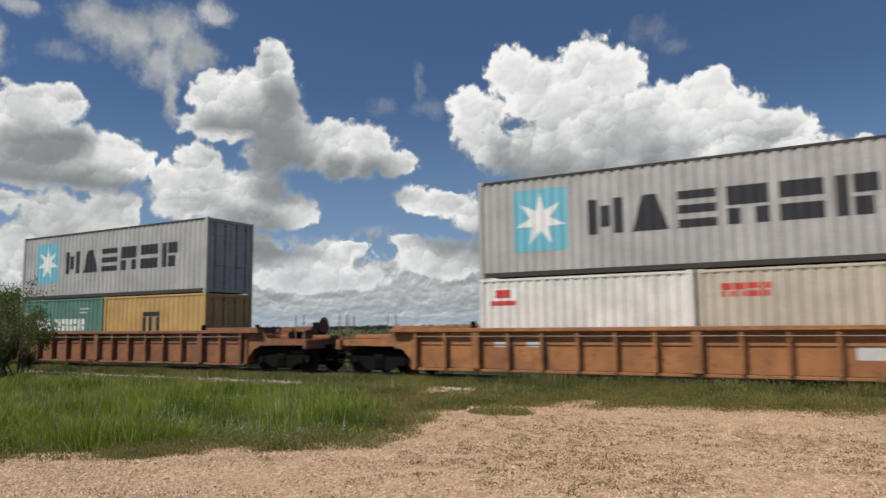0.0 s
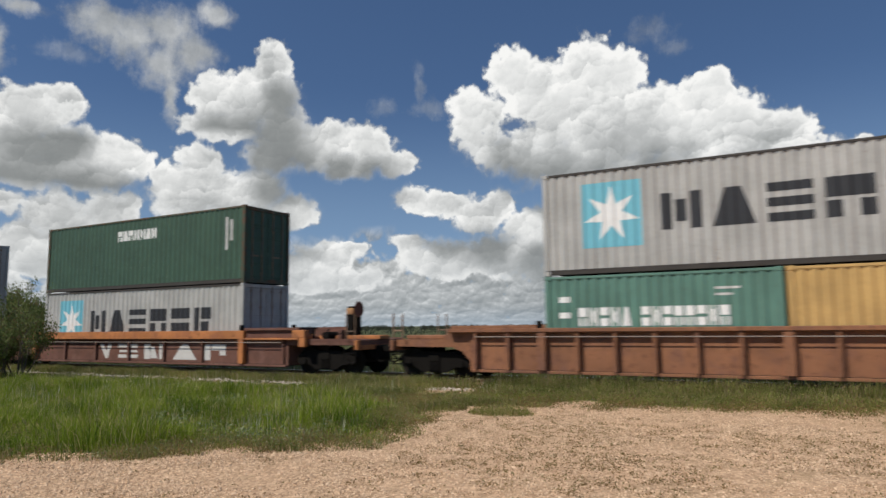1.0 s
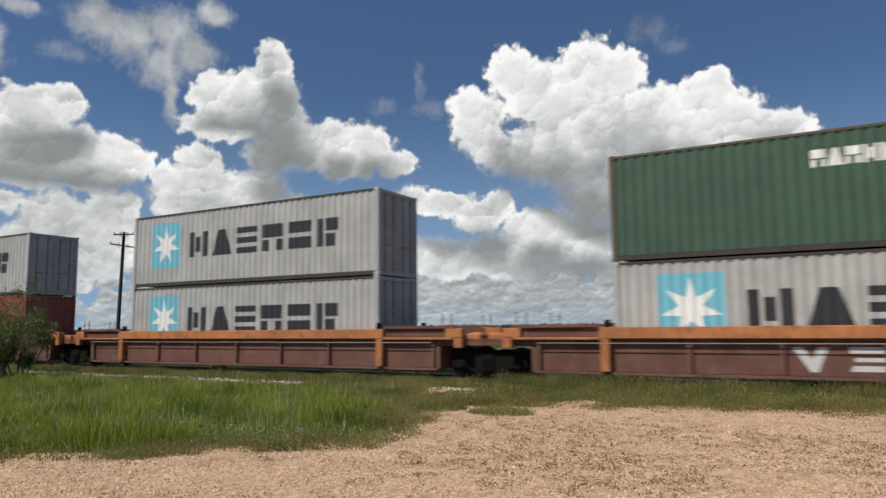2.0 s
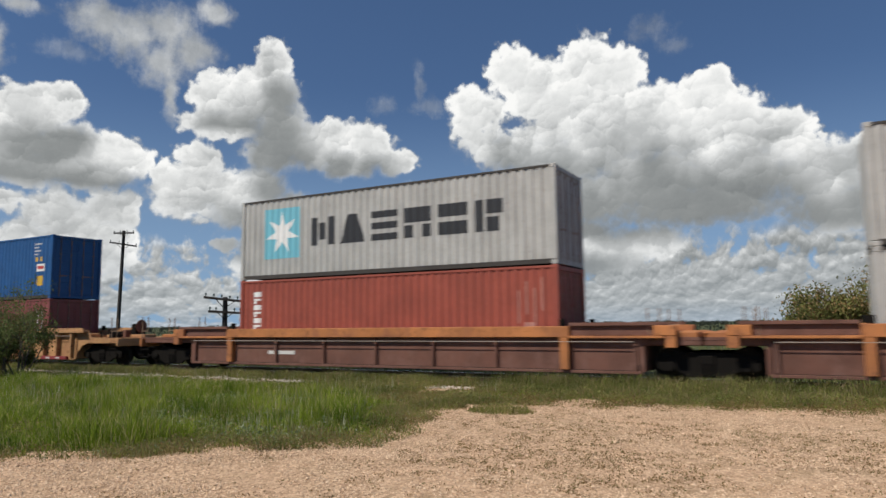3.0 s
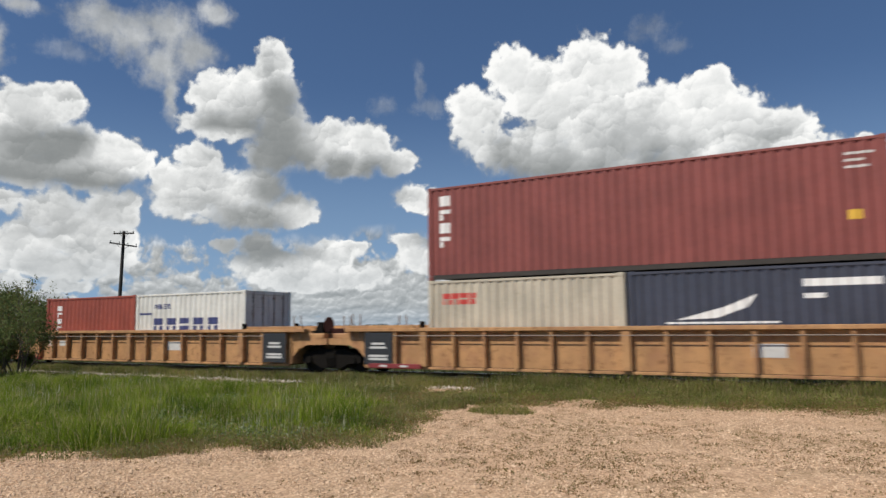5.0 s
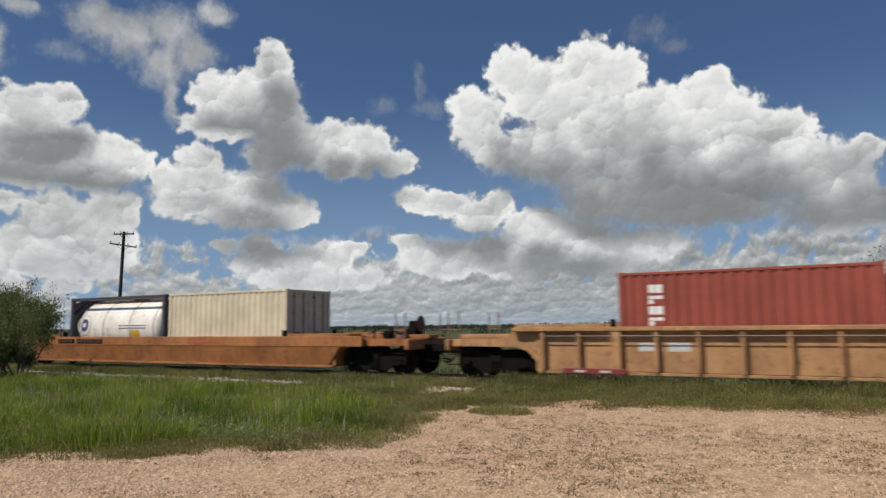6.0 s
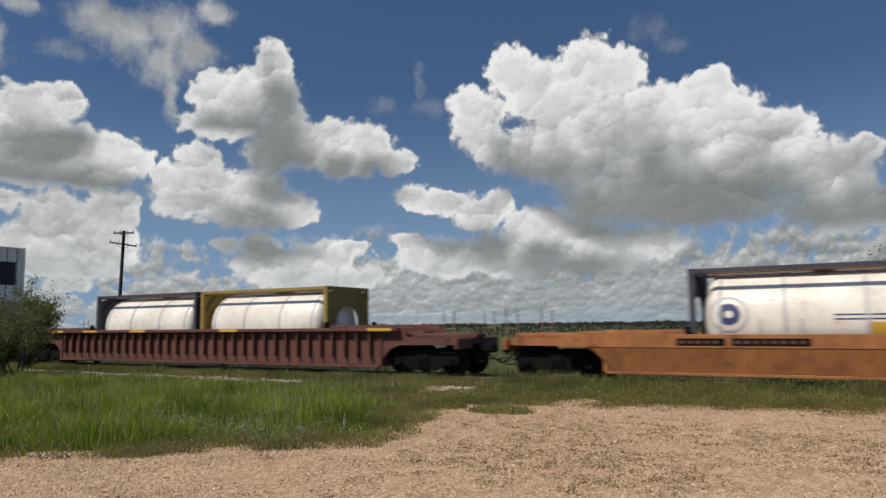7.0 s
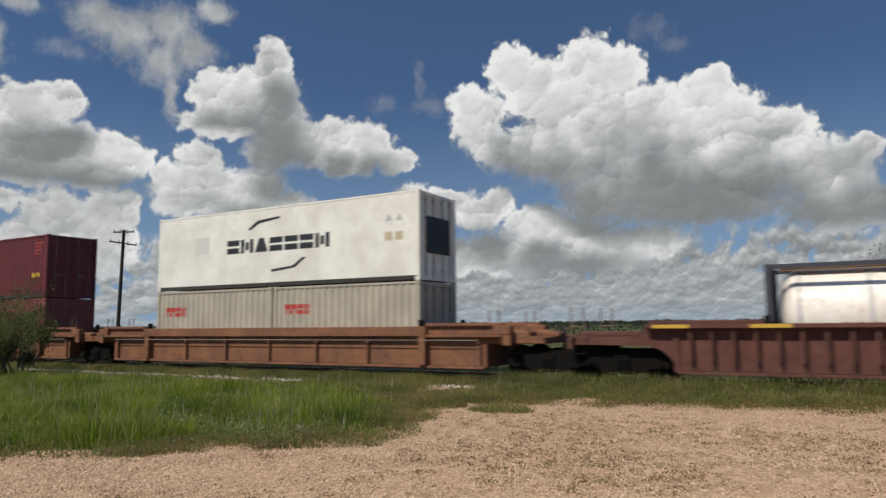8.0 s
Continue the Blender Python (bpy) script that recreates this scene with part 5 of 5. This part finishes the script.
def brake_stand(car, x, tall=1.75, y=0.0):
    """The hand-brake wheel and its housing on an end deck."""
    stand = part("brake_stand", boxes((x - 0.14, x + 0.14, y - 0.25, y + 0.25, 0.95, tall), bevel=0.03), M_UNDER, car, "hand-brake housing on the end deck")
    bm = bmesh.new()
    lathe(bm, ((0.26, -0.015), (0.28, 0.0), (0.26, 0.015), (0.24, 0.0), (0.26, -0.015)), 20, pose(x + 0.2, y, tall - 0.1, 0, 0, 90))
    for k in range(4):
        t = 1.5708 * k
        rod(bm, (x + 0.2, y, tall - 0.1), (x + 0.2, y + 0.26 * math.cos(t), tall - 0.1 + 0.26 * math.sin(t)), 0.012, sides=6)
    part("brake_wheel", bm, M_CAR_RUST, stand)
    part("bracket", boxes((x - 0.34, x - 0.14, -0.5, 0.5, 1.17, 1.5), bevel=0.02), M_CAR_RUST, stand)
    bm = bmesh.new()
    rod(bm, (x - 0.7, -0.75, 1.3), (x - 0.7, 0.75, 1.3), 0.13, sides=14)
    part("air_reservoir", bm, M_UNDER, stand, "dark cylindrical air reservoir")
    for k, (dx, py) in enumerate(((0.35, -1.15), (0.2, -0.95), (-0.2, -1.2), (-0.9, -1.1))):
        bm = bmesh.new()
        rod(bm, (x + dx, py, 1.15), (x + dx + 0.03, py, 1.42 + 0.06 * k), 0.03, sides=8)
        rod(bm, (x + dx, py, 1.40), (x + dx - 0.3, py + 0.1, 1.32), 0.02, sides=6)
        part("brake_pipe", bm, M_UNDER, stand, "dark brake pipe with its valve")


def plates(car, xs, mat, z0=0.62, z1=1.12, label=""):
    """Painted rectangles on the near web."""
    for x0, x1 in xs:
        decal("marking", car, rect(x0, x1, z0, z1), -(SIDE - RECESS), mat, label, folded=False)


def build_cars():
    a = well_car("ribbed", -2.80, (11.25, 11.25), M_CAR_ORANGE, "faded orange steel well car with ribbed sides")
    plates(a, ((-5.6, -5.0), (-4.6, -4.0)), M_MARKGREY, 0.95, 1.1)
    plates(a, ((3.4, 4.2),), M_MARKGREY, 0.7, 1.0)
    b = well_car("ribbed", -26.53, (11.2, 11.2), M_CAR_RED, "weathered red-orange steel well car with ribbed sides")
    brake_stand(b, 10.6)
    g = well_car("deep", -50.37, (9.9, 11.4), M_CAR_CHORD, "rusty brown well car with an orange top beam and painted scrawl", M_CAR_RUST, truck_left=False)
    brake_stand(g, 10.2, 2.3)
    # yellowish top of the brake housing, added as a plain box
    part("lamp_box", boxes((10.05, 10.35, -0.28, 0.28, 2.02, 2.24), bevel=0.03), M_CAR_TAN, g, "ochre box on the brake housing")
    # pale scrawl sprayed along the web
    x = -1.9
    for k, w in enumerate((0.75, 1.2, 1.25, 1.3, 1.1)):
        if k == 0:
            shapes = [[(x, 1.0), (x + w * 0.5, 0.42), (x + w * 0.7, 0.42), (x + w, 1.0), (x + w * 0.72, 1.0), (x + w * 0.55, 0.72), (x + w * 0.3, 1.0)]]
        elif k == 1:
            shapes = [rect(x, x + w, 0.45, 0.58, 0.05), rect(x + 0.1, x + w, 0.67, 0.76), rect(x, x + w, 0.86, 1.0)]
        elif k == 2:
            shapes = [rect(x, x + w * 0.3, 0.42, 1.0), rect(x + w * 0.35, x + w * 0.62, 0.45, 0.9, -0.2), rect(x + w * 0.7, x + w, 0.42, 1.0)]
        elif k == 3:
            shapes = [[(x, 0.42), (x + w, 0.42), (x + w * 0.62, 1.0), (x + w * 0.38, 1.0)]]
        else:
            shapes = [rect(x, x + w * 0.28, 0.42, 1.0), rect(x + w * 0.33, x + w, 0.78, 1.0), rect(x + w * 0.72, x + w, 0.6, 0.76)]
        for q in shapes:
            decal("scrawl", g, q, -(SIDE - RECESS), M_MARKGREY, "pale sprayed scrawl", folded=False)
        x += w + 0.42
    well_car("deep", -70.18, (9.9, 9.9), M_CAR_CHORD, "rusty brown well car unit with an orange top beam", M_CAR_RUST)
    h = well_car("deep", -89.88, (11.3, 9.9), M_CAR_CHORD, "rusty brown well car unit with an orange top beam", M_CAR_RUST)
    plates(h, ((-4.6, -3.4),), M_MARKGREY, 0.62, 0.74)
    c = well_car("ribbed", -113.80, (9.85, 11.3), M_CAR_TAN, "golden tan steel well car unit with ribbed sides", truck_left=False)
    d = well_car("ribbed", -133.46, (9.9, 9.85), M_CAR_TAN, "golden tan steel well car unit with ribbed sides")
    e = well_car("ribbed", -153.35, (11.3, 9.9), M_CAR_TAN, "golden tan steel well car unit with ribbed sides")
    brake_stand(c, 10.6)
    brake_stand(c, -9.55, 1.72, -1.0)
    brake_stand(e, 9.55, 1.72, -1.0)
    for car, side in ((c, -1), (d, 1), (d, -1), (e, 1)):
        decal("marking", car, rect(*sorted((side * 7.25, side * 8.3)), 0.36, 1.36), -(SIDE - 0.0), M_BLACK, "black painted end panel", folded=False)
        for z, w in ((0.98, 0.5), (0.86, 0.62), (0.6, 0.7), (0.5, 0.7)):
            decal("marking", car, rect(side * 7.78 - w / 2, side * 7.78 + w / 2, z, z + 0.07), -(SIDE - 0.0), M_MARKGREY, "unreadable pale data lines", folded=False, lift=0.008)
    for car, xs in ((c, (-8.0, -5.9)), (d, (5.9, 8.1)), (d, (-8.1, -6.2)), (e, (-7.6, -5.9)), (c, (6.2, 8.0))):
        part("step", boxes((*xs, -SIDE - 0.03, -SIDE + 0.1, 0.26, 0.40), bevel=0.01), M_STEP, car, "dark red side step")
        for k in (0.28, 0.68):
            x = xs[0] + (xs[1] - xs[0]) * k
            decal("marking", car, rect(x - 0.14, x + 0.14, 0.30, 0.36), -SIDE - 0.03, M_MARKGREY, "pale data patch", folded=False)
    plates(d, ((3.0, 3.75),), M_MARKGREY, 0.72, 1.05)
    plates(c, ((-3.6, -2.9),), M_MARKGREY, 0.72, 1.05)
    plates(e, ((-5.6, -5.05), (-4.85, -4.3)), M_MARKGREY, 0.86, 1.08)
    plates(e, ((2.1, 2.9),), M_MARKGREY, 0.72, 1.05)
    f = well_car("smooth", -177.25, (11.3, 11.3), M_CAR_SMOOTH, "smooth burnt-orange steel well car", z_top=1.27)
    brake_stand(f, 10.7)
    for x, w in ((-6.5, 1.15), (-5.2, 1.7)):
        decal("marking", f, rect(x, x + w, 0.99, 1.17), -SIDE, M_UNDER, "dark painted number panel", folded=False, lift=0.006)
        for k in range(int(w / 0.2)):
            decal("marking", f, rect(x + 0.08 + k * 0.2, x + 0.18 + k * 0.2, 1.04, 1.12), -SIDE, M_CAR_RUST, "worn lettering block", folded=False, lift=0.010)
    decal("marking", f, rect(1.5, 3.2, 1.02, 1.15, 0.12), -SIDE, M_FADEDRED, "faded red sprayed stripe", folded=False, lift=0.006)
    h = well_car("close", -201.20, (11.2, 11.2), M_CAR_MAROON, "oxide maroon well car with close-set side ribs", M_CAR_MAROON)
    for x in (-8.9, -6.6, -3.6, 1.4, 8.0):
        decal("marking", h, rect(x, x + 0.9, TOP - 0.10, TOP - 0.01), -(SIDE + 0.015), M_MARKYELLOW, "yellow reflective strip", folded=False)
    well_car("deep", -223.30, (9.9, 10.2), M_CAR_RED, "weathered orange-brown well car with a heavy top beam", M_CAR_RED, truck_left=False)
    well_car("deep", -243.15, (9.9, 9.9), M_CAR_RED, "weathered orange-brown well car unit", M_CAR_RED)


FORTY, TWENTY = 12.192, 6.058


def blazon(c, x=3.15, w=7.6):
    """A pale blue square with a white star, and six dark blocks beside it."""
    decal("marking", c, rect(1.15, 2.78, 0.72, 2.52), 0.008, M_MARKSKY, "sky-blue square")
    decal("marking", c, star(1.96, 1.62, 0.78, 7), 0.008, M_MARKWHITE, "white star", lift=0.008)
    bars(c, x, 1.08, w, 0.97, 6, M_BLACK, 0.2, 0.008)


def small_print(c, x, height, mat, n=4):
    """Unreadable rows of registration lines near the door end."""
    for k in range(n):
        w = (0.6, 0.4, 0.5, 0.3)[k % 4]
        decal("marking", c, rect(x, x + w, height - 0.40 - k * 0.16, height - 0.34 - k * 0.16), 0.008, mat)


def red_word(c, x, z, w=1.2, h=0.34):
    bars(c, x, z, w, h, 4, M_MARKRED, 0.12, 0.008, True, "HHSK")


def column(c, x, z0, z1, n, w, mat):
    """Blocks one above another."""
    step = (z1 - z0) / n
    for k in range(n):
        z = z0 + k * step
        if k % 2:
            decal("marking", c, rect(x, x + w, z + step * 0.12, z + step * 0.88), 0.008, mat)
        else:
            decal("marking", c, rect(x, x + w, z + step * 0.55, z + step * 0.85), 0.008, mat)
            decal("marking", c, rect(x, x + w * 0.35, z + step * 0.1, z + step * 0.5), 0.008, mat)


def build_containers():
    low, over_low, over_high = FLOOR, FLOOR + LOW + 0.015, FLOOR + HIGH + 0.015
    # first car
    c = load(container("container", FORTY, HIGH, M_GREY, "grey forty-foot container with a blue star square"), -8.90, over_low)
    blazon(c, 3.25, 7.15)
    c = load(container("container", TWENTY, LOW, M_WHITE, "white twenty-foot container with a red badge"), -8.90, low)
    decal("marking", c, rect(0.32, 1.2, 1.76, 2.3), 0.008, M_MARKWHITE)
    decal("marking", c, rect(0.36, 1.16, 1.8, 1.94), 0.008, M_MARKRED, lift=0.008)
    decal("marking", c, rect(0.5, 0.98, 2.02, 2.26), 0.008, M_MARKRED, lift=0.008)
    c = load(container("container", TWENTY, LOW, M_CREAM, "stained cream twenty-foot container with a red word block"), -2.76, low)
    red_word(c, 0.54, 1.88)
    # second car
    c = load(container("container", FORTY, HIGH, M_GREY, "grey forty-foot container with a blue star square"), -32.63, over_low)
    blazon(c)
    c = load(container("container", TWENTY, LOW, M_TEAL, "teal twenty-foot container with white lettering blocks"), -32.63, low)
    bars(c, 0.92, 1.2, 1.5, 0.5, 5, M_MARKWHITE, 0.2, 0.008, True, "HVSVA")
    bars(c, 2.63, 1.2, 2.22, 0.5, 8, M_MARKWHITE, 0.2, 0.008, True, "SVSHHSVH")
    small_print(c, 4.5, 2.5, M_MARKGREY, 2)
    for z in (1.42, 1.85):
        decal("marking", c, rect(0.4, 0.72, z, z + 0.16), 0.008, M_MARKWHITE)
    c = load(container("container", TWENTY, LOW, M_MUSTARD, "mustard yellow twenty-foot container with a black badge"), -26.50, low)
    for k in range(3):
        decal("marking", c, rect(2.46 + k * 0.4, 2.66 + k * 0.4, 1.15, 1.72), 0.008, M_BLACK, "black badge bar")
    decal("marking", c, rect(2.46, 3.46, 1.74, 1.92), 0.008, M_BLACK, "black badge bar")
    # third: green over grey
    c = load(container("container", FORTY, HIGH, M_GREEN, "dark green forty-foot container with a white word block", rail_mat=M_GREENRUST), -56.46, over_high)
    bars(c, 4.84, 2.0, 2.5, 0.42, 7, M_MARKWHITE, 0.14, 0.008, True, "HAHVVAV")
    decal("marking", c, rect(11.2, 11.3, 1.26, 2.51), 0.008, M_MARKGREY)
    decal("marking", c, rect(11.45, 11.55, 1.6, 2.4), 0.008, M_MARKGREY)
    c = load(container("container", FORTY, HIGH, M_GREY, "grey forty-foot container with a blue star square"), -56.46, low)
    blazon(c)
    # fourth: grey over grey
    for base in (over_high, low):
        c = load(container("container", FORTY, HIGH, M_GREY, "grey forty-foot container with a blue star square"), -76.28, base)
        blazon(c)
    # fifth: grey over brick red
    c = load(container("container", FORTY, HIGH, M_GREY, "grey forty-foot container with a blue star square"), -95.98, over_high)
    blazon(c)
    c = load(container("container", FORTY, HIGH, M_BRICK, "brick red forty-foot container with a white upright word block"), -95.98, low)
    column(c, 0.66, 1.1, 2.5, 6, 0.34, M_MARKWHITE)
    for x, z in ((10.95, 1.25), (11.2, 1.5), (11.45, 1.3), (11.68, 1.6)):
        decal("marking", c, rect(x, x + 0.05, z, z + 0.95), 0.008, M_FADED, "faded pale streak")
    decal("marking", c, rect(11.15, 11.5, 1.1, 1.28), 0.008, M_FADED)
    # sixth: blue over cream and maroon
    c = load(container("container", FORTY, HIGH, M_BLUE, "bright blue forty-foot container with a white upright panel"), -119.89, over_low)
    decal("marking", c, rect(0.57, 1.07, 0.35, 2.68), 0.008, M_MARKWHITE, "white upright panel")
    for z, w in ((0.48, 0.34), (1.2, 0.1), (1.95, 0.34)):
        decal("marking", c, rect(0.66, 0.66 + w, z, z + 0.1), 0.008, M_MARKRED, lift=0.008)
        decal("marking", c, rect(0.68, 0.77, z + 0.12, z + 0.55), 0.008, M_MARKRED, lift=0.008)
    decal("marking", c, rect(0.88, 0.98, 2.2, 2.5), 0.008, M_MARKRED, lift=0.008)
    small_print(c, 10.75, HIGH, M_MARKGREY, 4)
    decal("marking", c, rect(11.0, 11.6, 1.25, 1.6), 0.008, M_MARKWHITE)
    decal("marking", c, rect(11.06, 11.54, 1.36, 1.5), 0.008, M_MARKRED, lift=0.008)
    decal("marking", c, rect(11.08, 11.52, 0.6, 1.05), 0.008, M_MARKYELLOW)
    for x in (10.92, 11.24):
        decal("marking", c, rect(x, x + 0.2, 1.72, 1.92), 0.008, M_MARKYELLOW)
    c = load(container("container", TWENTY, LOW, M_CREAM, "stained cream twenty-foot container with a red word block"), -119.89, low)
    red_word(c, 0.55, 1.9)
    c = load(container("container", TWENTY, LOW, M_MAROON, "plain maroon twenty-foot steel container"), -113.76, low)
    for x in (5.08, 5.42):
        decal("marking", c, rect(x, x + 0.09, 1.05, 2.05), 0.008, M_MARKGREY)
    # seventh: maroon over cream and slate
    c = load(container("container", FORTY, HIGH, M_MAROON, "maroon forty-foot container with a pale upright word block"), -139.56, over_low)
    column(c, 0.41, 0.97, 2.66, 4, 0.36, M_MARKWHITE)
    small_print(c, 11.3, HIGH, M_MARKGREY, 3)
    decal("marking", c, rect(11.3, 11.6, 0.97, 1.2), 0.008, M_MARKYELLOW)
    c = load(container("container", TWENTY, LOW, M_CREAM, "stained cream twenty-foot container with a red word block"), -139.56, low)
    red_word(c, 0.47, 1.85)
    c = load(container("container", TWENTY, LOW, M_NAVY, "slate blue twenty-foot container with a white swoosh"), -133.43, low)
    decal("marking", c, [(1.2, 1.3), (2.4, 1.62), (3.15, 1.92), (2.9, 1.6), (2.2, 1.34)], 0.008, M_MARKWHITE, "white swoosh")
    decal("marking", c, rect(0.95, 3.6, 1.2, 1.25), 0.008, M_MARKWHITE)
    decal("marking", c, rect(4.15, 5.75, 2.06, 2.24), 0.008, M_MARKWHITE)
    decal("marking", c, rect(4.15, 4.6, 1.78, 1.9), 0.008, M_MARKWHITE)
    # eighth: single layer
    c = load(container("container", TWENTY, LOW, M_BRICK, "brick red twenty-foot container with a white upright word block"), -159.45, low)
    column(c, 0.78, 1.15, 2.28, 4, 0.36, M_MARKWHITE)
    c = load(container("container", TWENTY, LOW, M_WHITE, "white twenty-foot container with deep blue blocks"), -153.33, low)
    bars(c, 0.95, 1.1, 3.8, 0.52, 5, M_MARKBLUE, 0.3, 0.008, True, "HHSHH")
    bars(c, 1.1, 1.98, 0.95, 0.2, 4, M_MARKBLUE, 0.2, 0.008)
    decal("marking", c, rect(0.25, 0.95, 1.76, 1.84), 0.008, M_MARKBLUE)
    # ninth: tank and beige box
    c = load(tank_container(TWENTY, M_TANKFRAME, "white tank container inside a dark blue frame"), -183.45, low)
    decal_ring(c, 0.92)
    on_shell(c, 3.84, 4.5, -22, -5, M_MARKYELLOW, "yellow placard")
    for t in (-2, 3):
        on_shell(c, 3.2, 4.9, t, t + 1.5, M_MARKBLUE)
    for x in (1.6, 2.5):
        on_shell(c, x, x + 0.05, -40, 0, M_MARKGREY)
    on_shell(c, 5.0, 5.25, -36, -28, M_MARKGREY)
    load(container("container", TWENTY, LOW, M_BEIGE, "clean beige painted twenty-foot container"), -177.15, low)
    # tenth: two tanks
    c = load(tank_container(TWENTY, M_TANKFRAME, "white tank container inside a dark frame"), -207.45, low)
    for x in (1.6, 1.9, 2.2):
        on_shell(c, x, x + 0.1, -20, -6, M_MARKRED)
    on_shell(c, 3.2, 4.0, -10, -5, M_MARKGREY)
    c = load(tank_container(TWENTY, M_OCHREFRAME, "white tank container inside an ochre frame"), -201.15, low)
    on_shell(c, 2.9, 4.3, -40, -30, M_MARKYELLOW, "orange placard")
    on_shell(c, 1.7, 2.9, -42, -36, M_MARKRED)
    on_shell(c, 3.0, 4.4, -12, -8, M_MARKGREY)
    # eleventh: refrigerated white over grey-cream
    c = load(container("container", FORTY, HIGH, M_REEFER, "white refrigerated forty-foot container with a dark word block", True, True), -229.40, over_low)
    bars(c, 3.76, 1.28, 4.9, 0.5, 7, M_BLACK, 0.12, 0.008, False, "SVASSSV")
    decal("marking", c, [(4.95, 2.1), (5.4, 2.33), (6.36, 2.44), (6.36, 2.52), (5.3, 2.44), (4.85, 2.15)], 0.008, M_BLACK, "dark swoosh", False)
    decal("marking", c, [(6.0, 0.62), (7.0, 0.72), (7.45, 1.0), (7.6, 0.98), (7.1, 0.64), (6.0, 0.53)], 0.008, M_BLACK, "dark swoosh", False)
    for x in (10.9, 11.3):
        decal("marking", c, [(x, 1.95), (x + 0.28, 1.95), (x + 0.14, 2.2)], 0.008, M_MARKGREY, "", False)
        decal("marking", c, rect(x - 0.02, x + 0.27, 1.32, 1.60), 0.008, M_FADEDTAN, "", False)
    # a faint rectangle, somewhat greyer than the panel
    decal("marking", c, rect(2.1, 2.85, 1.35, 2.0), 0.008, M_FAINT, "faint grey rectangle", False)
    part("cooling_unit", boxes((FORTY - 0.02, FORTY + 0.02, 0.5, 1.95, 0.9, 2.1), bevel=0.01), M_BLACK, c, "black cooling unit grille")
    for s in (-229.40, -223.27):
        c = load(container("container", TWENTY, LOW, M_CREAM, "stained pale grey twenty-foot container with a red word block"), s, low)
        red_word(c, 0.5, 1.62)
    # twelfth: wine red over brown
    c = load(container("container", FORTY, HIGH, M_WINE, "dark wine red forty-foot container"), -249.15, over_low)
    small_print(c, 11.2, HIGH, M_MARKRED, 4)
    decal("marking", c, rect(11.0, 11.6, 0.95, 1.15), 0.008, M_MARKYELLOW)
    load(container("container", FORTY, LOW, M_MAROON, "dull maroon forty-foot container"), -249.15, low)


def shell_ring(root, x, up, r0, r1, mat, label=""):
    """A painted ring on a tank's near side, up metres above its axis along the shell."""
    bm = bmesh.new()
    rows = []
    for k in range(24):
        a = 6.2832 * k / 24
        pair = []
        for r in (r0, r1):
            t = (up + r * math.sin(a)) / 1.166
            pair.append(bm.verts.new((x + r * math.cos(a), WIDE / 2 - 1.166 * math.cos(t), 1.30 + 1.166 * math.sin(t))))
        rows.append(pair)
    for p, q in zip(rows, rows[1:] + rows[:1]):
        bm.faces.new((p[0], p[1], q[1], q[0]))
    bmesh.ops.recalc_face_normals(bm, faces=bm.faces)
    part("marking", bm, mat, root, label)


def decal_ring(root, x):
    """A round badge on a tank's side."""
    shell_ring(root, x, 0.12, 0.40, 0.46, M_MARKGREY, "round grey badge ring")
    shell_ring(root, x, 0.12, 0.10, 0.27, M_MARKBLUE, "blue badge centre")


def motions():
    """The train rolls by at an even speed; its wheels turn."""
    for thing, s, y, z in MOVING:
        walk(thing, [(t, pose(s + SPEED * t, y, z)) for t in (0.0, 2.0, 4.0, 6.0, 8.0)])
    for w in WHEELS:
        x, r = w.matrix_basis.translation.x, w.matrix_basis.translation.z
        walk(w, [(k / FPS, pose(x, 0, r, 0, 88.0 * k, 0)) for k in range(FPS * 8 + 1)])


# ---- put it together ----
make_ground()
make_track()
make_gravel()
make_grass()
shrub("shrub", (-26.6, 14.9, GROUND), 3.4, 2.4, 9, 0.05, 4, 3, M_LEAF, "leafy green shrub with bare twigs beside the track", bare=0.2)
shrub("shrub", (-28.6, 15.1, GROUND), 2.7, 2.6, 10, 0.05, 5, 8, M_LEAF, "leafy green shrub beside the track", bare=0.15)
shrub("shrub", (-27.2, 14.5, GROUND), 1.6, 2.4, 10, 0.05, 5, 9, M_LEAF, "low leafy green shrub in the grass", bare=0.1, full=1)
for k, (x, y, h) in enumerate(((-0.1, 26.5, 2.3), (1.2, 27.2, 2.9), (2.6, 27.6, 3.3), (4.1, 28.2, 3.7), (5.6, 28.6, 3.5))):
    shrub("shrub", (x, y, GROUND), h * 1.12, h * 1.1, 12, 0.065, 5, 50 + k, M_LEAF_OLIVE, "olive green shrub in a thicket behind the railway", bare=0.08, full=1)
for k, (x, y, h) in enumerate(((-58, 31, 5.2), (-54, 30.5, 4.4), (-63, 32, 5.6), (-50.5, 30, 3.4))):
    shrub("tree", (x, y, GROUND), h, h * 0.8, 6, 0.12, 6, 40 + k, M_LEAF, "dark green tree behind the railway", "tree", trunk=True)
far_woods()
utility_pole((-48.4, 34.6, GROUND), 9.55, 0.16, ((9.25, 0.75, 4, -5), (8.35, 1.0, 4, 6)), 54, 1.2, "tall dark wooden utility pole with two crossarms")
utility_pole((-23.3, 21.95, GROUND), 3.2, 0.14, ((2.98, 0.92, 6, 6.5), (2.42, 0.72, 6, 3.5)), 47, 0, "short dark wooden telegraph pole with two crossarms")
build_cars()
build_containers()
motions()
